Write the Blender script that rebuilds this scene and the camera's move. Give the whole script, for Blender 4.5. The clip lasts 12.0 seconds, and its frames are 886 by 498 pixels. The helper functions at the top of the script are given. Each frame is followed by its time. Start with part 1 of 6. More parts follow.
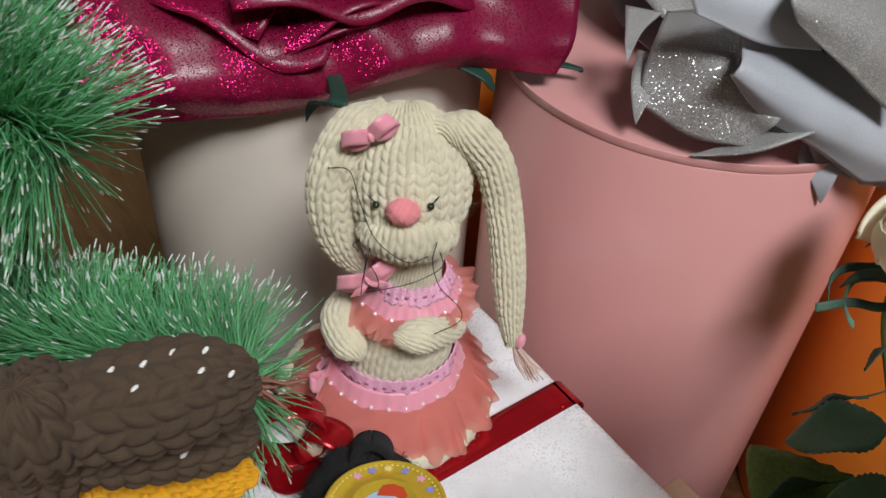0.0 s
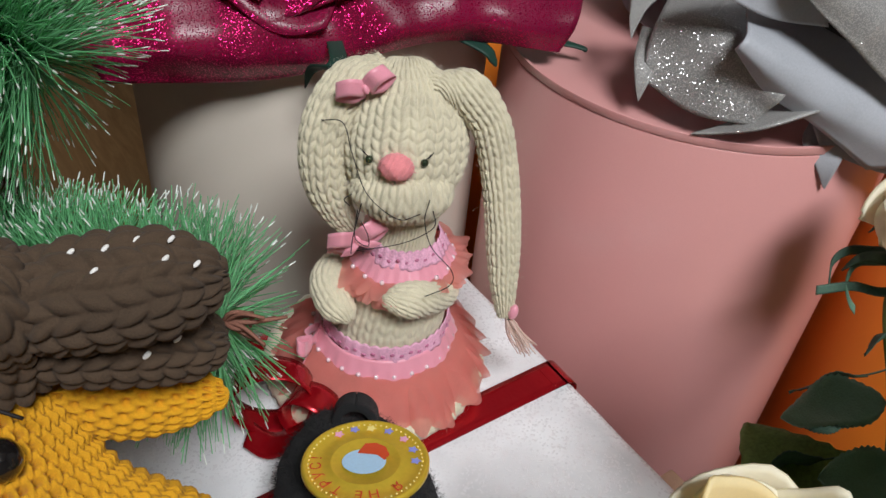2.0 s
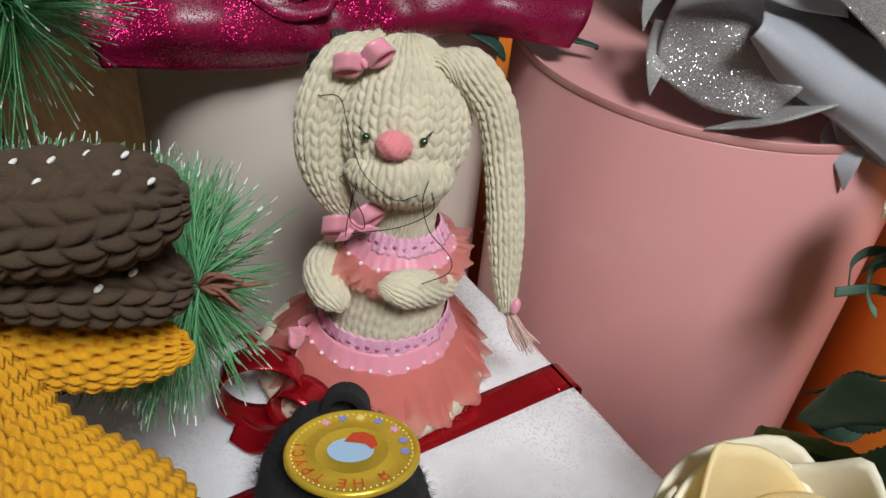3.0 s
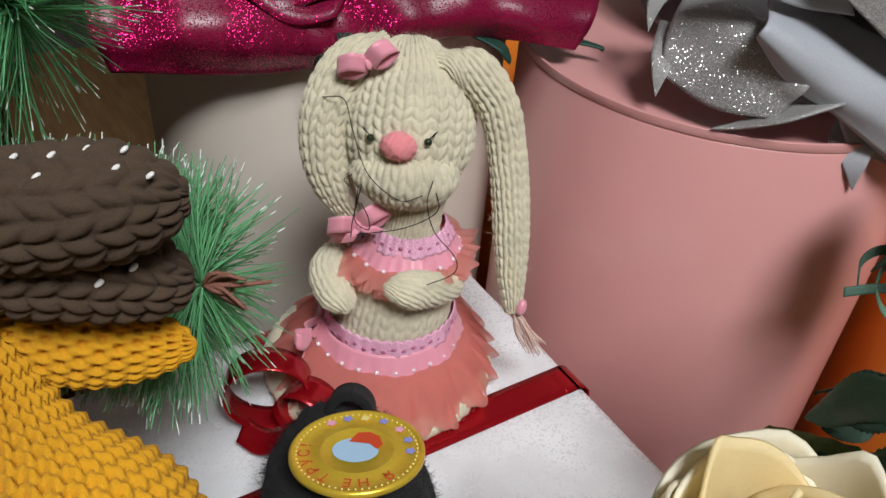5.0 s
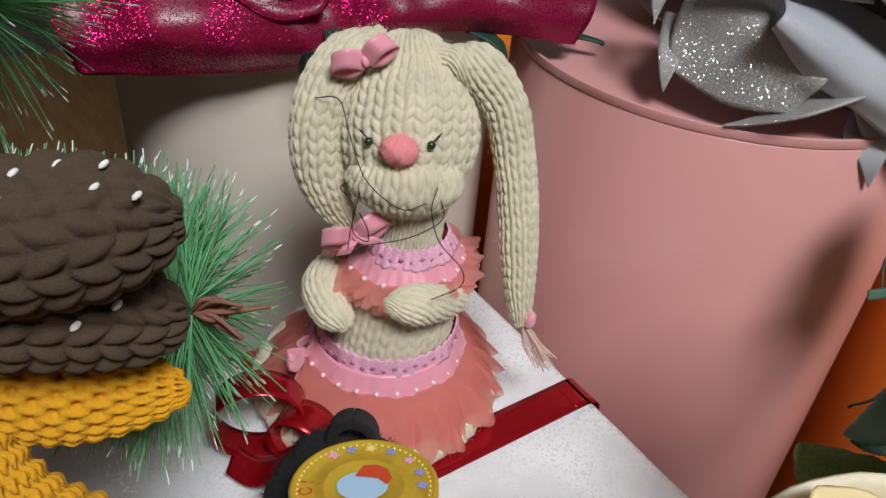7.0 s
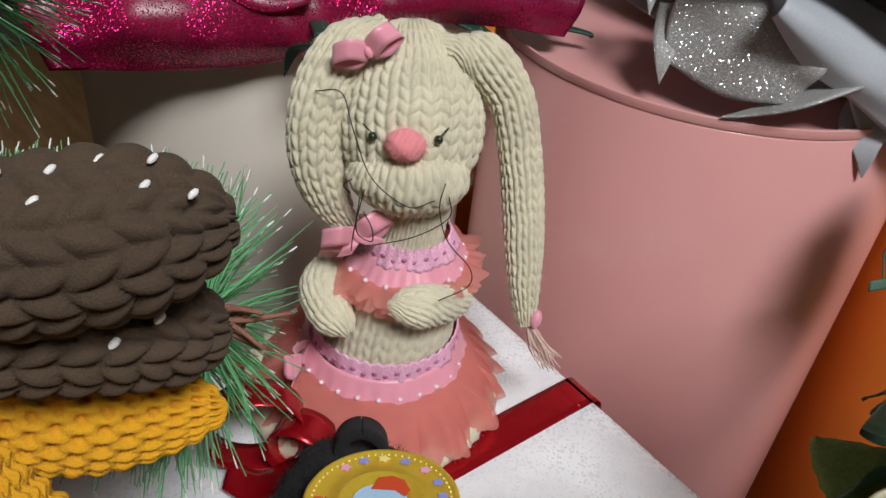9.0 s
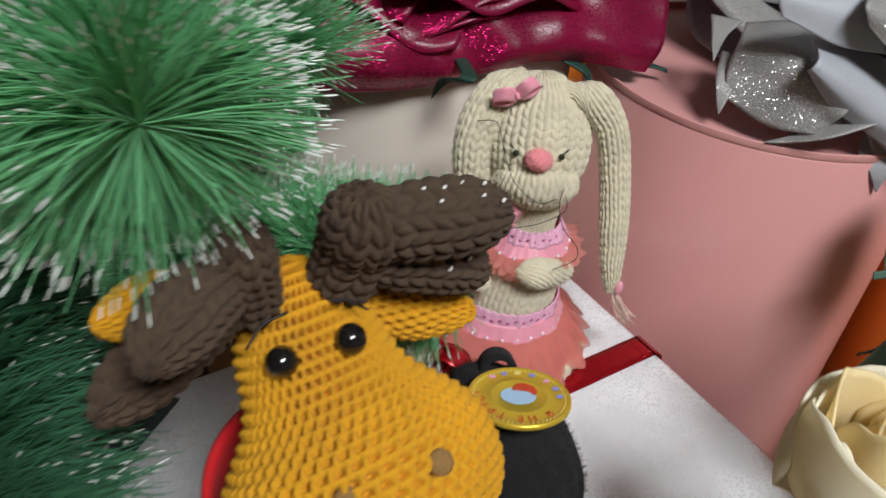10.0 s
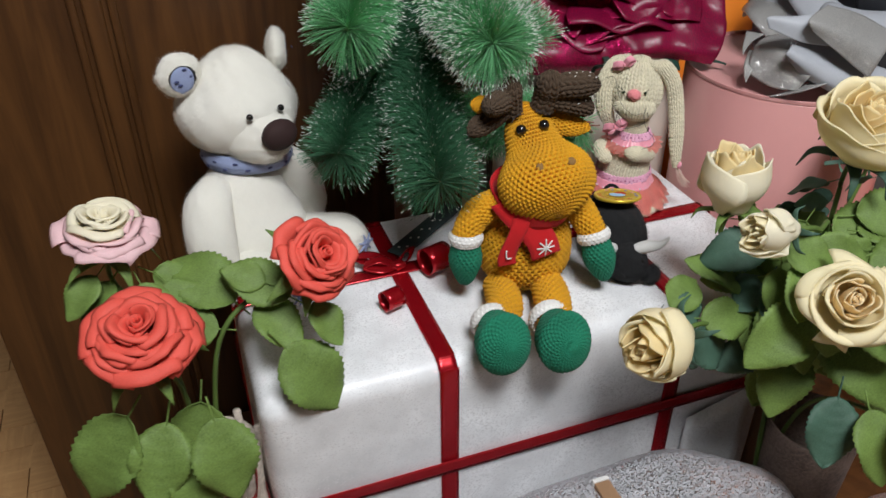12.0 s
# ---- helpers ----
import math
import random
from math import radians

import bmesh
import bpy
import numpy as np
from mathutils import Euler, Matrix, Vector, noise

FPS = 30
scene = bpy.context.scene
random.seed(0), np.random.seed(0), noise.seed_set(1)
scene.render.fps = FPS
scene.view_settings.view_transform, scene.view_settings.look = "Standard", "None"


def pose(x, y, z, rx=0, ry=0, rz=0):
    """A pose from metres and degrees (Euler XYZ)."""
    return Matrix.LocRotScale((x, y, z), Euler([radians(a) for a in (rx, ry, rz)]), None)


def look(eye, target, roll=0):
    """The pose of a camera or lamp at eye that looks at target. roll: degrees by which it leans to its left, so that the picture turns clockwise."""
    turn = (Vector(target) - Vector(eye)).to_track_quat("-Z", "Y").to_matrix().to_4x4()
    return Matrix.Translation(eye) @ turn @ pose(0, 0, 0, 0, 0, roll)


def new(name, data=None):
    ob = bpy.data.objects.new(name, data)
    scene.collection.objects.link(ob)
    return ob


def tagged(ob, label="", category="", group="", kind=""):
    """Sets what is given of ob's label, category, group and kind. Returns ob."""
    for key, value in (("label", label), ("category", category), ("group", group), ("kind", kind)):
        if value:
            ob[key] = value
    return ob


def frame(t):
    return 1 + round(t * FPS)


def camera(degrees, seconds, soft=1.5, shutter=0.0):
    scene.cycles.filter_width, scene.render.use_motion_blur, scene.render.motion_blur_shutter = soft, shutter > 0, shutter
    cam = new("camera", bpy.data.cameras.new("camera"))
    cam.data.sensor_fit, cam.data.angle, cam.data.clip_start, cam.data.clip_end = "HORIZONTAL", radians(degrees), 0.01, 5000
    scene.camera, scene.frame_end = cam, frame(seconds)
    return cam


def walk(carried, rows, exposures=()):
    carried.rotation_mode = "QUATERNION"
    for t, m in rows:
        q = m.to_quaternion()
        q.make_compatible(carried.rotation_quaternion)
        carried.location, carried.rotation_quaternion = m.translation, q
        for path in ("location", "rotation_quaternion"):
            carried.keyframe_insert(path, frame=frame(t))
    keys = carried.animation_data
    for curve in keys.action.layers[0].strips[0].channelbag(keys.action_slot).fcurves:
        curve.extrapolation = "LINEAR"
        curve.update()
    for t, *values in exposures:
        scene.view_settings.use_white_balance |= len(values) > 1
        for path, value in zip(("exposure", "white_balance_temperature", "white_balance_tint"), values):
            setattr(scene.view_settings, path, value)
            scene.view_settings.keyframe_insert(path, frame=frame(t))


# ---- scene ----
cam = camera(58.5, 12.0, shutter=0.2)
PATH = [
    (0, (0.175, -0.107, 0.789), (1.115, 1.103, -0.497), 4.3),
    (0.5, (0.197, -0.098, 0.764), (1.127, 1.101, -0.539), 4.5),
    (1, (0.191, -0.104, 0.758), (1.126, 1.093, -0.542), 5.1),
    (1.5, (0.181, -0.108, 0.757), (1.121, 1.102, -0.528), 5.6),
    (2, (0.175, -0.122, 0.762), (1.118, 1.121, -0.49), 5.9),
    (2.5, (0.181, -0.126, 0.743), (1.122, 1.156, -0.47), 6.2),
    (4.5, (0.185, -0.137, 0.726), (1.101, 1.202, -0.444), 5.5),
    (5, (0.185, -0.132, 0.731), (1.1, 1.203, -0.444), 5.2),
    (5.5, (0.194, -0.129, 0.73), (1.114, 1.202, -0.446), 5.0),
    (6, (0.194, -0.122, 0.728), (1.123, 1.201, -0.449), 5.1),
    (6.5, (0.192, -0.116, 0.728), (1.137, 1.2, -0.445), 5.1),
    (7, (0.188, -0.102, 0.717), (1.158, 1.197, -0.454), 5.4),
    (9, (0.177, -0.08, 0.707), (1.237, 1.153, -0.458), 6.6),
    (9.5, (0.166, -0.091, 0.719), (1.189, 1.158, -0.462), 6.6),
    (10, (0.064, -0.147, 0.785), (1.022, 1.133, -0.417), 6.8),
    (10.5, (-0.023, -0.285, 0.835), (0.777, 1.078, -0.391), 6.2),
    (11, (-0.058, -0.507, 0.903), (0.58, 0.983, -0.267), 4.1),
    (11.5, (-0.099, -0.621, 0.938), (0.437, 0.946, -0.183), 1.6),
    (12, (-0.196, -0.654, 0.939), (0.365, 0.921, -0.159), -0.5),
]
walk(cam, [(t, look(eye, target, roll)) for t, eye, target, roll in PATH])

# ---- light ----
world = bpy.data.worlds.new("room_air")
world.use_nodes = True
world.node_tree.nodes["Background"].inputs[0].default_value = (0.9, 0.95, 1.0, 1)
world.node_tree.nodes["Background"].inputs[1].default_value = 0.02
scene.world = world
scene.view_settings.exposure = 0.0


def area_lamp(name, m, size, power, colour):
    data = bpy.data.lights.new(name, "AREA")
    data.shape, data.size, data.size_y = "RECTANGLE", size[0], size[1]
    data.energy, data.color = power, colour
    ob = new(name, data)
    ob.matrix_world = m
    return ob


area_lamp("ceiling_lamp_glow", look((0.05, -1.1, 2.44), (0.2, 0.1, 0.4)), (0.75, 0.75), 82, (0.95, 0.975, 1.0))

# ---- materials ----
def node(nt, kind, **inputs):
    n = nt.nodes.new(kind)
    for key, value in inputs.items():
        n.inputs[key.replace("_", " ")].default_value = value
    return n


def ramp(nt, source, stops):
    r = nt.nodes.new("ShaderNodeValToRGB")
    while len(r.color_ramp.elements) < len(stops):
        r.color_ramp.elements.new(0.5)
    for e, (p, c) in zip(r.color_ramp.elements, stops):
        e.position, e.color = p, (*c, 1)
    nt.links.new(source, r.inputs[0])
    return r.outputs[0]


def shade(c, k):
    return tuple(min(1.0, v * k) for v in c)


def material(name, colour, rough=0.6, metal=0.0, fine=800.0, coarse=25.0, vary=0.15, bump=0.15, dist=0.0006, sheen=0.0, coat=0.0,
             through_light=0.0, island=0.0, spec=0.5, sheer=0.0):
    """A plain surface with grain at two scales, relief and, where told, sheen, coat and light passing through."""
    m = bpy.data.materials.new(name)
    m.use_nodes = True
    nt = m.node_tree
    b = nt.nodes["Principled BSDF"]
    co = nt.nodes.new("ShaderNodeTexCoord")
    big, small = node(nt, "ShaderNodeTexNoise", Scale=coarse, Detail=4.0), node(nt, "ShaderNodeTexNoise", Scale=fine, Detail=3.0)
    for n in (big, small):
        nt.links.new(co.outputs["Object"], n.inputs["Vector"])
    mix = nt.nodes.new("ShaderNodeMath")
    mix.operation = "ADD"
    nt.links.new(big.outputs["Fac"], mix.inputs[0])
    nt.links.new(small.outputs["Fac"], mix.inputs[1])
    half = nt.nodes.new("ShaderNodeMath")
    half.operation, half.inputs[1].default_value = "MULTIPLY", 0.5
    nt.links.new(mix.outputs[0], half.inputs[0])
    source = half.outputs[0]
    if island:
        info, add = nt.nodes.new("ShaderNodeNewGeometry"), nt.nodes.new("ShaderNodeMath")
        add.operation, add.inputs[1].default_value = "MULTIPLY_ADD", island
        nt.links.new(info.outputs["Random Per Island"], add.inputs[0])
        nt.links.new(source, add.inputs[2])
        source = add.outputs[0]
    col = ramp(nt, source, [(0.3, shade(colour, 1 - vary)), (0.5, colour), (0.75 + island, shade(colour, 1 + vary))])
    nt.links.new(col, b.inputs["Base Color"])
    b.inputs["Roughness"].default_value, b.inputs["Metallic"].default_value = rough, metal
    b.inputs["Specular IOR Level"].default_value = spec
    b.inputs["Sheen Weight"].default_value, b.inputs["Sheen Roughness"].default_value = sheen, 0.5
    b.inputs["Coat Weight"].default_value, b.inputs["Coat Roughness"].default_value = coat, 0.15
    if bump:
        bp = node(nt, "ShaderNodeBump", Strength=bump, Distance=dist)
        nt.links.new(small.outputs["Fac"], bp.inputs["Height"])
        nt.links.new(bp.outputs[0], b.inputs["Normal"])
    if through_light:
        tr = nt.nodes.new("ShaderNodeBsdfTranslucent")
        nt.links.new(col, tr.inputs[0])
        ms = node(nt, "ShaderNodeMixShader", Fac=through_light)
        nt.links.new(b.outputs[0], ms.inputs[1])
        nt.links.new(tr.outputs[0], ms.inputs[2])
        nt.links.new(ms.outputs[0], nt.nodes["Material Output"].inputs[0])
    if sheer:
        b.inputs["Alpha"].default_value = 1 - sheer
    return m


def glitter(name, colour, flake, scale=900.0, share=0.3, rough=0.35, metal=0.0, tilt=0.6, shine=1.0, on_top=False):
    """A coated foam or paper with small mirror flakes: each cell leans its own way, some of them are bright metal."""
    m = bpy.data.materials.new(name)
    m.use_nodes = True
    nt = m.node_tree
    b = nt.nodes["Principled BSDF"]
    co = nt.nodes.new("ShaderNodeTexCoord")
    cell = node(nt, "ShaderNodeTexVoronoi", Scale=scale)
    nt.links.new(co.outputs["Object"], cell.inputs["Vector"])
    sep = nt.nodes.new("ShaderNodeSeparateColor")
    nt.links.new(cell.outputs["Color"], sep.inputs[0])
    pick = nt.nodes.new("ShaderNodeMath")
    pick.operation, pick.inputs[1].default_value = "GREATER_THAN", 1 - share
    nt.links.new(sep.outputs[0], pick.inputs[0])
    big = node(nt, "ShaderNodeTexNoise", Scale=18.0, Detail=3.0)
    nt.links.new(co.outputs["Object"], big.inputs["Vector"])
    base = ramp(nt, big.outputs["Fac"], [(0.3, shade(colour, 0.8)), (0.7, shade(colour, 1.1))])
    mixc = nt.nodes.new("ShaderNodeMix")
    mixc.data_type = "RGBA"
    nt.links.new(pick.outputs[0], mixc.inputs[0])
    nt.links.new(base, mixc.inputs[6])
    mixc.inputs[7].default_value = (*flake, 1)
    nt.links.new(mixc.outputs[2], b.inputs["Base Color"])
    mm = nt.nodes.new("ShaderNodeMath")
    mm.operation, mm.inputs[1].default_value, mm.inputs[2].default_value = "MULTIPLY_ADD", shine - metal, metal
    nt.links.new(pick.outputs[0], mm.inputs[0])
    nt.links.new(mm.outputs[0], b.inputs["Metallic"])
    b.inputs["Roughness"].default_value = rough
    geo = nt.nodes.new("ShaderNodeNewGeometry")
    off = nt.nodes.new("ShaderNodeVectorMath")
    off.operation, off.inputs[1].default_value = "SUBTRACT", (0.5, 0.5, 0.5)
    nt.links.new(cell.outputs["Color"], off.inputs[0])
    lean = nt.nodes.new("ShaderNodeVectorMath")
    lean.operation = "SCALE"
    nt.links.new(off.outputs[0], lean.inputs[0])
    amount = nt.nodes.new("ShaderNodeMath")
    amount.operation, amount.inputs[1].default_value, amount.inputs[2].default_value = "MULTIPLY_ADD", tilt * 1.6, tilt * 0.15
    nt.links.new(pick.outputs[0], amount.inputs[0])
    nt.links.new(amount.outputs[0], lean.inputs["Scale"])
    add = nt.nodes.new("ShaderNodeVectorMath")
    nt.links.new(geo.outputs["Normal"], add.inputs[0])
    nt.links.new(lean.outputs[0], add.inputs[1])
    norm = nt.nodes.new("ShaderNodeVectorMath")
    norm.operation = "NORMALIZE"
    nt.links.new(add.outputs[0], norm.inputs[0])
    if on_top:
        nt.links.new(norm.outputs[0], b.inputs["Coat Normal"])
        nt.links.new(pick.outputs[0], b.inputs["Coat Weight"])
        b.inputs["Coat Roughness"].default_value, b.inputs["Coat IOR"].default_value = 0.16, 2.6
    else:
        nt.links.new(norm.outputs[0], b.inputs["Normal"])
    return m


def wood(name, dark, light, rough=0.35, scale=6.0, stretch=(1, 1, 0.06), coat=0.3):
    m = bpy.data.materials.new(name)
    m.use_nodes = True
    nt = m.node_tree
    b = nt.nodes["Principled BSDF"]
    co, mp = nt.nodes.new("ShaderNodeTexCoord"), nt.nodes.new("ShaderNodeMapping")
    mp.inputs["Scale"].default_value = stretch
    nt.links.new(co.outputs["Object"], mp.inputs[0])
    n = node(nt, "ShaderNodeTexNoise", Scale=scale * 6, Detail=8.0, Roughness=0.65, Distortion=0.6)
    nt.links.new(mp.outputs[0], n.inputs["Vector"])
    nt.links.new(ramp(nt, n.outputs["Fac"], [(0.32, dark), (0.68, light)]), b.inputs["Base Color"])
    bp = node(nt, "ShaderNodeBump", Strength=0.1, Distance=0.001)
    nt.links.new(n.outputs["Fac"], bp.inputs["Height"])
    nt.links.new(bp.outputs[0], b.inputs["Normal"])
    b.inputs["Roughness"].default_value, b.inputs["Coat Weight"].default_value, b.inputs["Coat Roughness"].default_value = rough, coat, 0.25
    return m


MUSTARD = material("mustard_yarn", (0.6, 0.285, 0.002), 0.85, fine=2500, vary=0.25, bump=0.5, dist=0.0008, sheen=0.04)
BROWN_YARN = material("brown_yarn", (0.062, 0.037, 0.02), 0.9, fine=2500, vary=0.35, bump=0.5, dist=0.0008, sheen=0.03)
GREEN_YARN = material("green_yarn", (0.003, 0.16, 0.085), 0.85, fine=2500, vary=0.25, bump=0.5, dist=0.0008, sheen=0.04)
WHITE_YARN = material("white_yarn", (0.75, 0.73, 0.7), 0.9, fine=2500, vary=0.12, bump=0.5, dist=0.0008, sheen=0.15)
RED_FELT = material("red_felt", (0.52, 0.004, 0.008), 0.9, fine=3000, vary=0.2, bump=0.4, sheen=0.05)
CREAM_YARN = material("cream_wool", (0.64, 0.58, 0.425), 0.95, fine=2200, coarse=70, vary=0.2, bump=0.5, dist=0.0008, sheen=0.25)
CREAM_FUZZ = material("cream_wool_fuzz", (0.85, 0.8, 0.68), 0.9, vary=0.05, bump=0, through_light=0.55, sheer=0.35)
NOSE_PINK = material("pink_felted_wool", (0.84, 0.27, 0.29), 0.9, fine=2000, vary=0.2, bump=0.6, sheen=0.3)
SATIN_PINK = material("pink_satin", (0.94, 0.39, 0.49), 0.3, fine=1800, vary=0.1, bump=0.2, sheen=0.4, through_light=0.2)
LACE_PINK = material("pink_lace", (0.78, 0.4, 0.55), 0.8, fine=900, vary=0.35, bump=0.8)
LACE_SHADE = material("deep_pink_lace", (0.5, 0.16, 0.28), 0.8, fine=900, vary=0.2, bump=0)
TULLE_CORAL = material("coral_tulle", (0.97, 0.47, 0.41), 0.75, fine=3000, coarse=60, vary=0.14, bump=0.6, through_light=0.5, sheer=0.5)
PEARL = material("pearl", (0.82, 0.62, 0.66), 0.2, vary=0.05, bump=0, coat=0.6)
BEAD_BLACK = material("black_glass_bead", (0.008, 0.007, 0.007), 0.08, vary=0.1, bump=0, coat=0.8)
BEAD_GREEN = material("dark_green_bead", (0.05, 0.07, 0.04), 0.15, metal=0.6, vary=0.1, bump=0, coat=0.5)
THREAD = material("black_thread", (0.012, 0.009, 0.01), 0.6, vary=0.1, bump=0)
PLUSH_WHITE = material("white_plush", (0.80, 0.775, 0.70), 0.95, fine=1500, coarse=40, vary=0.07, bump=0.7, dist=0.0015, sheen=0.4)
PILE_WHITE = material("white_plush_pile", (0.88, 0.86, 0.8), 0.9, vary=0.05, bump=0, through_light=0.5)
PLUSH_BLACK = material("black_plush", (0.007, 0.007, 0.008), 0.95, fine=1500, coarse=60, vary=0.4, bump=0.8, dist=0.0015, sheen=0.02)
NOSE_BROWN = material("dark_brown_velvet", (0.026, 0.009, 0.008), 0.85, fine=2000, vary=0.2, bump=0.3)
HORN_GREY = material("pale_grey_felt", (0.6, 0.59, 0.57), 0.9, fine=2000, vary=0.12, bump=0.4, sheen=0.2)
GOLD = material("gold_foil", (0.86, 0.6, 0.06), 0.3, metal=0.55, fine=400, vary=0.08, bump=0.05)
PRINT_RED = material("red_print", (0.62, 0.07, 0.02), 0.5, vary=0.05, bump=0)
PRINT_BLUE = material("pale_blue_print", (0.42, 0.62, 0.82), 0.5, vary=0.08, bump=0)
PRINT_PINK = material("pink_print", (0.85, 0.4, 0.55), 0.5, vary=0.05, bump=0)
PRINT_VIOLET = material("violet_print", (0.28, 0.3, 0.7), 0.5, vary=0.05, bump=0)
PRINT_YELLOW = material("pale_yellow_print", (0.9, 0.75, 0.25), 0.5, vary=0.05, bump=0)
PAPER = glitter("white_glitter_paper", (0.82, 0.825, 0.84), (0.9, 0.9, 0.92), scale=800, share=0.26, rough=0.4, tilt=0.75, shine=0.0, on_top=True)
RIBBON_RED = material("red_satin_ribbon", (0.4, 0.006, 0.013), 0.24, metal=0.6, fine=90, coarse=20, vary=0.12, bump=0.35, dist=0.002, coat=0.2)
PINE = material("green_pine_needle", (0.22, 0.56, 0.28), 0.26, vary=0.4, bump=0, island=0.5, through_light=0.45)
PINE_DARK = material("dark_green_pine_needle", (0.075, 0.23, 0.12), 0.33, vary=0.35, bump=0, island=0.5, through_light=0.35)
PINE_TIP = material("frosted_needle_tip", (0.75, 0.8, 0.74), 0.5, vary=0.1, bump=0)
TWIG = material("reddish_brown_twig", (0.22, 0.09, 0.06), 0.8, fine=1200, vary=0.3, bump=0.5)
MAROON = glitter("maroon_glitter_foam", (0.2, 0.003, 0.036), (0.85, 0.03, 0.2), scale=1900, share=0.24, rough=0.36, tilt=0.6)
SILVER = glitter("silver_glitter_foam", (0.25, 0.245, 0.24), (0.42, 0.41, 0.39), scale=1900, share=0.42, rough=0.4, tilt=0.7, shine=0.0, on_top=True)
SILVER_BACK = material("smooth_grey_foam", (0.4, 0.415, 0.45), 0.55, vary=0.12, bump=0.1, sheen=0.05)
# near-black that paints the deep shade between the silver rose's petals
GAP_SHADE = material("gap_shade_black", (0.02, 0.02, 0.022), 0.5, vary=0.2, bump=0.1)
ROSE_RED = material("coral_red_foam", (0.78, 0.1, 0.07), 0.7, fine=900, vary=0.12, bump=0.12, through_light=0.15)
ROSE_CREAM = material("cream_foam", (0.98, 0.9, 0.64), 0.7, fine=900, coarse=40, vary=0.04, bump=0.12, through_light=0.4)
ROSE_YELLOW = material("pale_yellow_foam", (0.98, 0.84, 0.5), 0.7, fine=900, coarse=40, vary=0.04, bump=0.12, through_light=0.42)
ROSE_PEACH = material("peach_foam", (1.0, 0.86, 0.58), 0.7, fine=900, coarse=40, vary=0.05, bump=0.12, through_light=0.45)
ROSE_IVORY = material("ivory_foam", (0.98, 0.93, 0.76), 0.7, fine=900, coarse=40, vary=0.03, bump=0.12, through_light=0.4)
ROSE_PINK = material("pale_pink_foam", (0.86, 0.58, 0.6), 0.7, fine=900, coarse=40, vary=0.12, bump=0.12, through_light=0.2)
LEAF = material("green_foam_leaf", (0.17, 0.265, 0.06), 0.62, fine=700, coarse=30, vary=0.42, bump=0.3, dist=0.001, through_light=0.2)
LEAF_DARK = material("dark_green_foam_leaf", (0.05, 0.11, 0.075), 0.65, fine=700, coarse=30, vary=0.28, bump=0.3, dist=0.001)
LEAF_BLUE = material("blue_green_foam_leaf", (0.12, 0.24, 0.16), 0.65, fine=700, coarse=30, vary=0.2, bump=0.3, dist=0.001)
STEM = material("green_stem", (0.09, 0.15, 0.03), 0.6, fine=700, vary=0.2, bump=0.2)
PINK_BOX = material("pink_satin_card", (0.75, 0.365, 0.35), 0.3, fine=1800, coarse=12, vary=0.06, bump=0.05, coat=0.45)
CREAM_BOX = material("cream_satin_card", (0.68, 0.615, 0.53), 0.4, fine=1800, coarse=12, vary=0.04, bump=0.05, coat=0.1)
ORANGE_BOX = material("orange_card", (0.88, 0.25, 0.025), 0.45, fine=1800, coarse=12, vary=0.06, bump=0.05)
CARTON = material("brown_cardboard", (0.3, 0.17, 0.09), 0.85, fine=600, vary=0.15, bump=0.2)
CARTON_PALE = material("pale_cardboard_tape", (0.5, 0.34, 0.23), 0.6, fine=600, vary=0.1, bump=0.1)
DOOR_WOOD = wood("dark_brown_door_wood", (0.034, 0.012, 0.003), (0.105, 0.042, 0.011), 0.4, coat=0.12)
PARQUET = wood("warm_parquet_wood", (0.42, 0.22, 0.085), (0.62, 0.36, 0.16), 0.4, 8.0, (1, 0.12, 1), 0.2)
WALL_PAINT = material("pale_wall_paint", (0.17, 0.155, 0.145), 0.8, fine=300, coarse=3, vary=0.05, bump=0.1, dist=0.002)
WHITE_PAINT = material("white_ceiling_paint", (0.45, 0.44, 0.43), 0.85, fine=300, coarse=3, vary=0.03, bump=0.08, dist=0.002)
TINSEL = glitter("silver_tinsel_net", (0.46, 0.46, 0.49), (0.92, 0.92, 0.95), scale=1000, share=0.4, rough=0.28, tilt=1.1, shine=1.0)
BLUE_CLOTH = material("blue_grey_cloth", (0.27, 0.32, 0.5), 0.85, fine=1400, vary=0.2, bump=0.4)
NAVY_PRINT = material("dark_blue_print", (0.05, 0.06, 0.15), 0.8, vary=0.1, bump=0)
BIRCH = material("pale_birch_bark", (0.5, 0.43, 0.36), 0.85, fine=120, coarse=14, vary=0.5, bump=0.6, dist=0.003)


# ---- tools for shapes ----
def thing(name, at, label, category, group="", kind=""):
    ob = new(name)
    ob.empty_display_size = 0.02
    ob.location = at
    bpy.context.view_layer.update()
    return tagged(ob, label, category, group, kind)


def place(ob, parent):
    """Parents ob, whose mesh is in world coordinates, so that it stays where it is."""
    if parent is not None:
        ob.parent = parent
        if parent.parent is None:
            ob.matrix_parent_inverse = Matrix.Translation(parent.location).inverted()
    return ob


def mesh_of(name, verts, faces, mat, smooth=True):
    me = bpy.data.meshes.new(name)
    me.from_pydata(np.asarray(verts, float).tolist() if not isinstance(verts, list) else verts, [], faces)
    if mat is not None:
        me.materials.append(mat)
    if smooth:
        me.polygons.foreach_set("use_smooth", [True] * len(me.polygons))
    me.update()
    return me


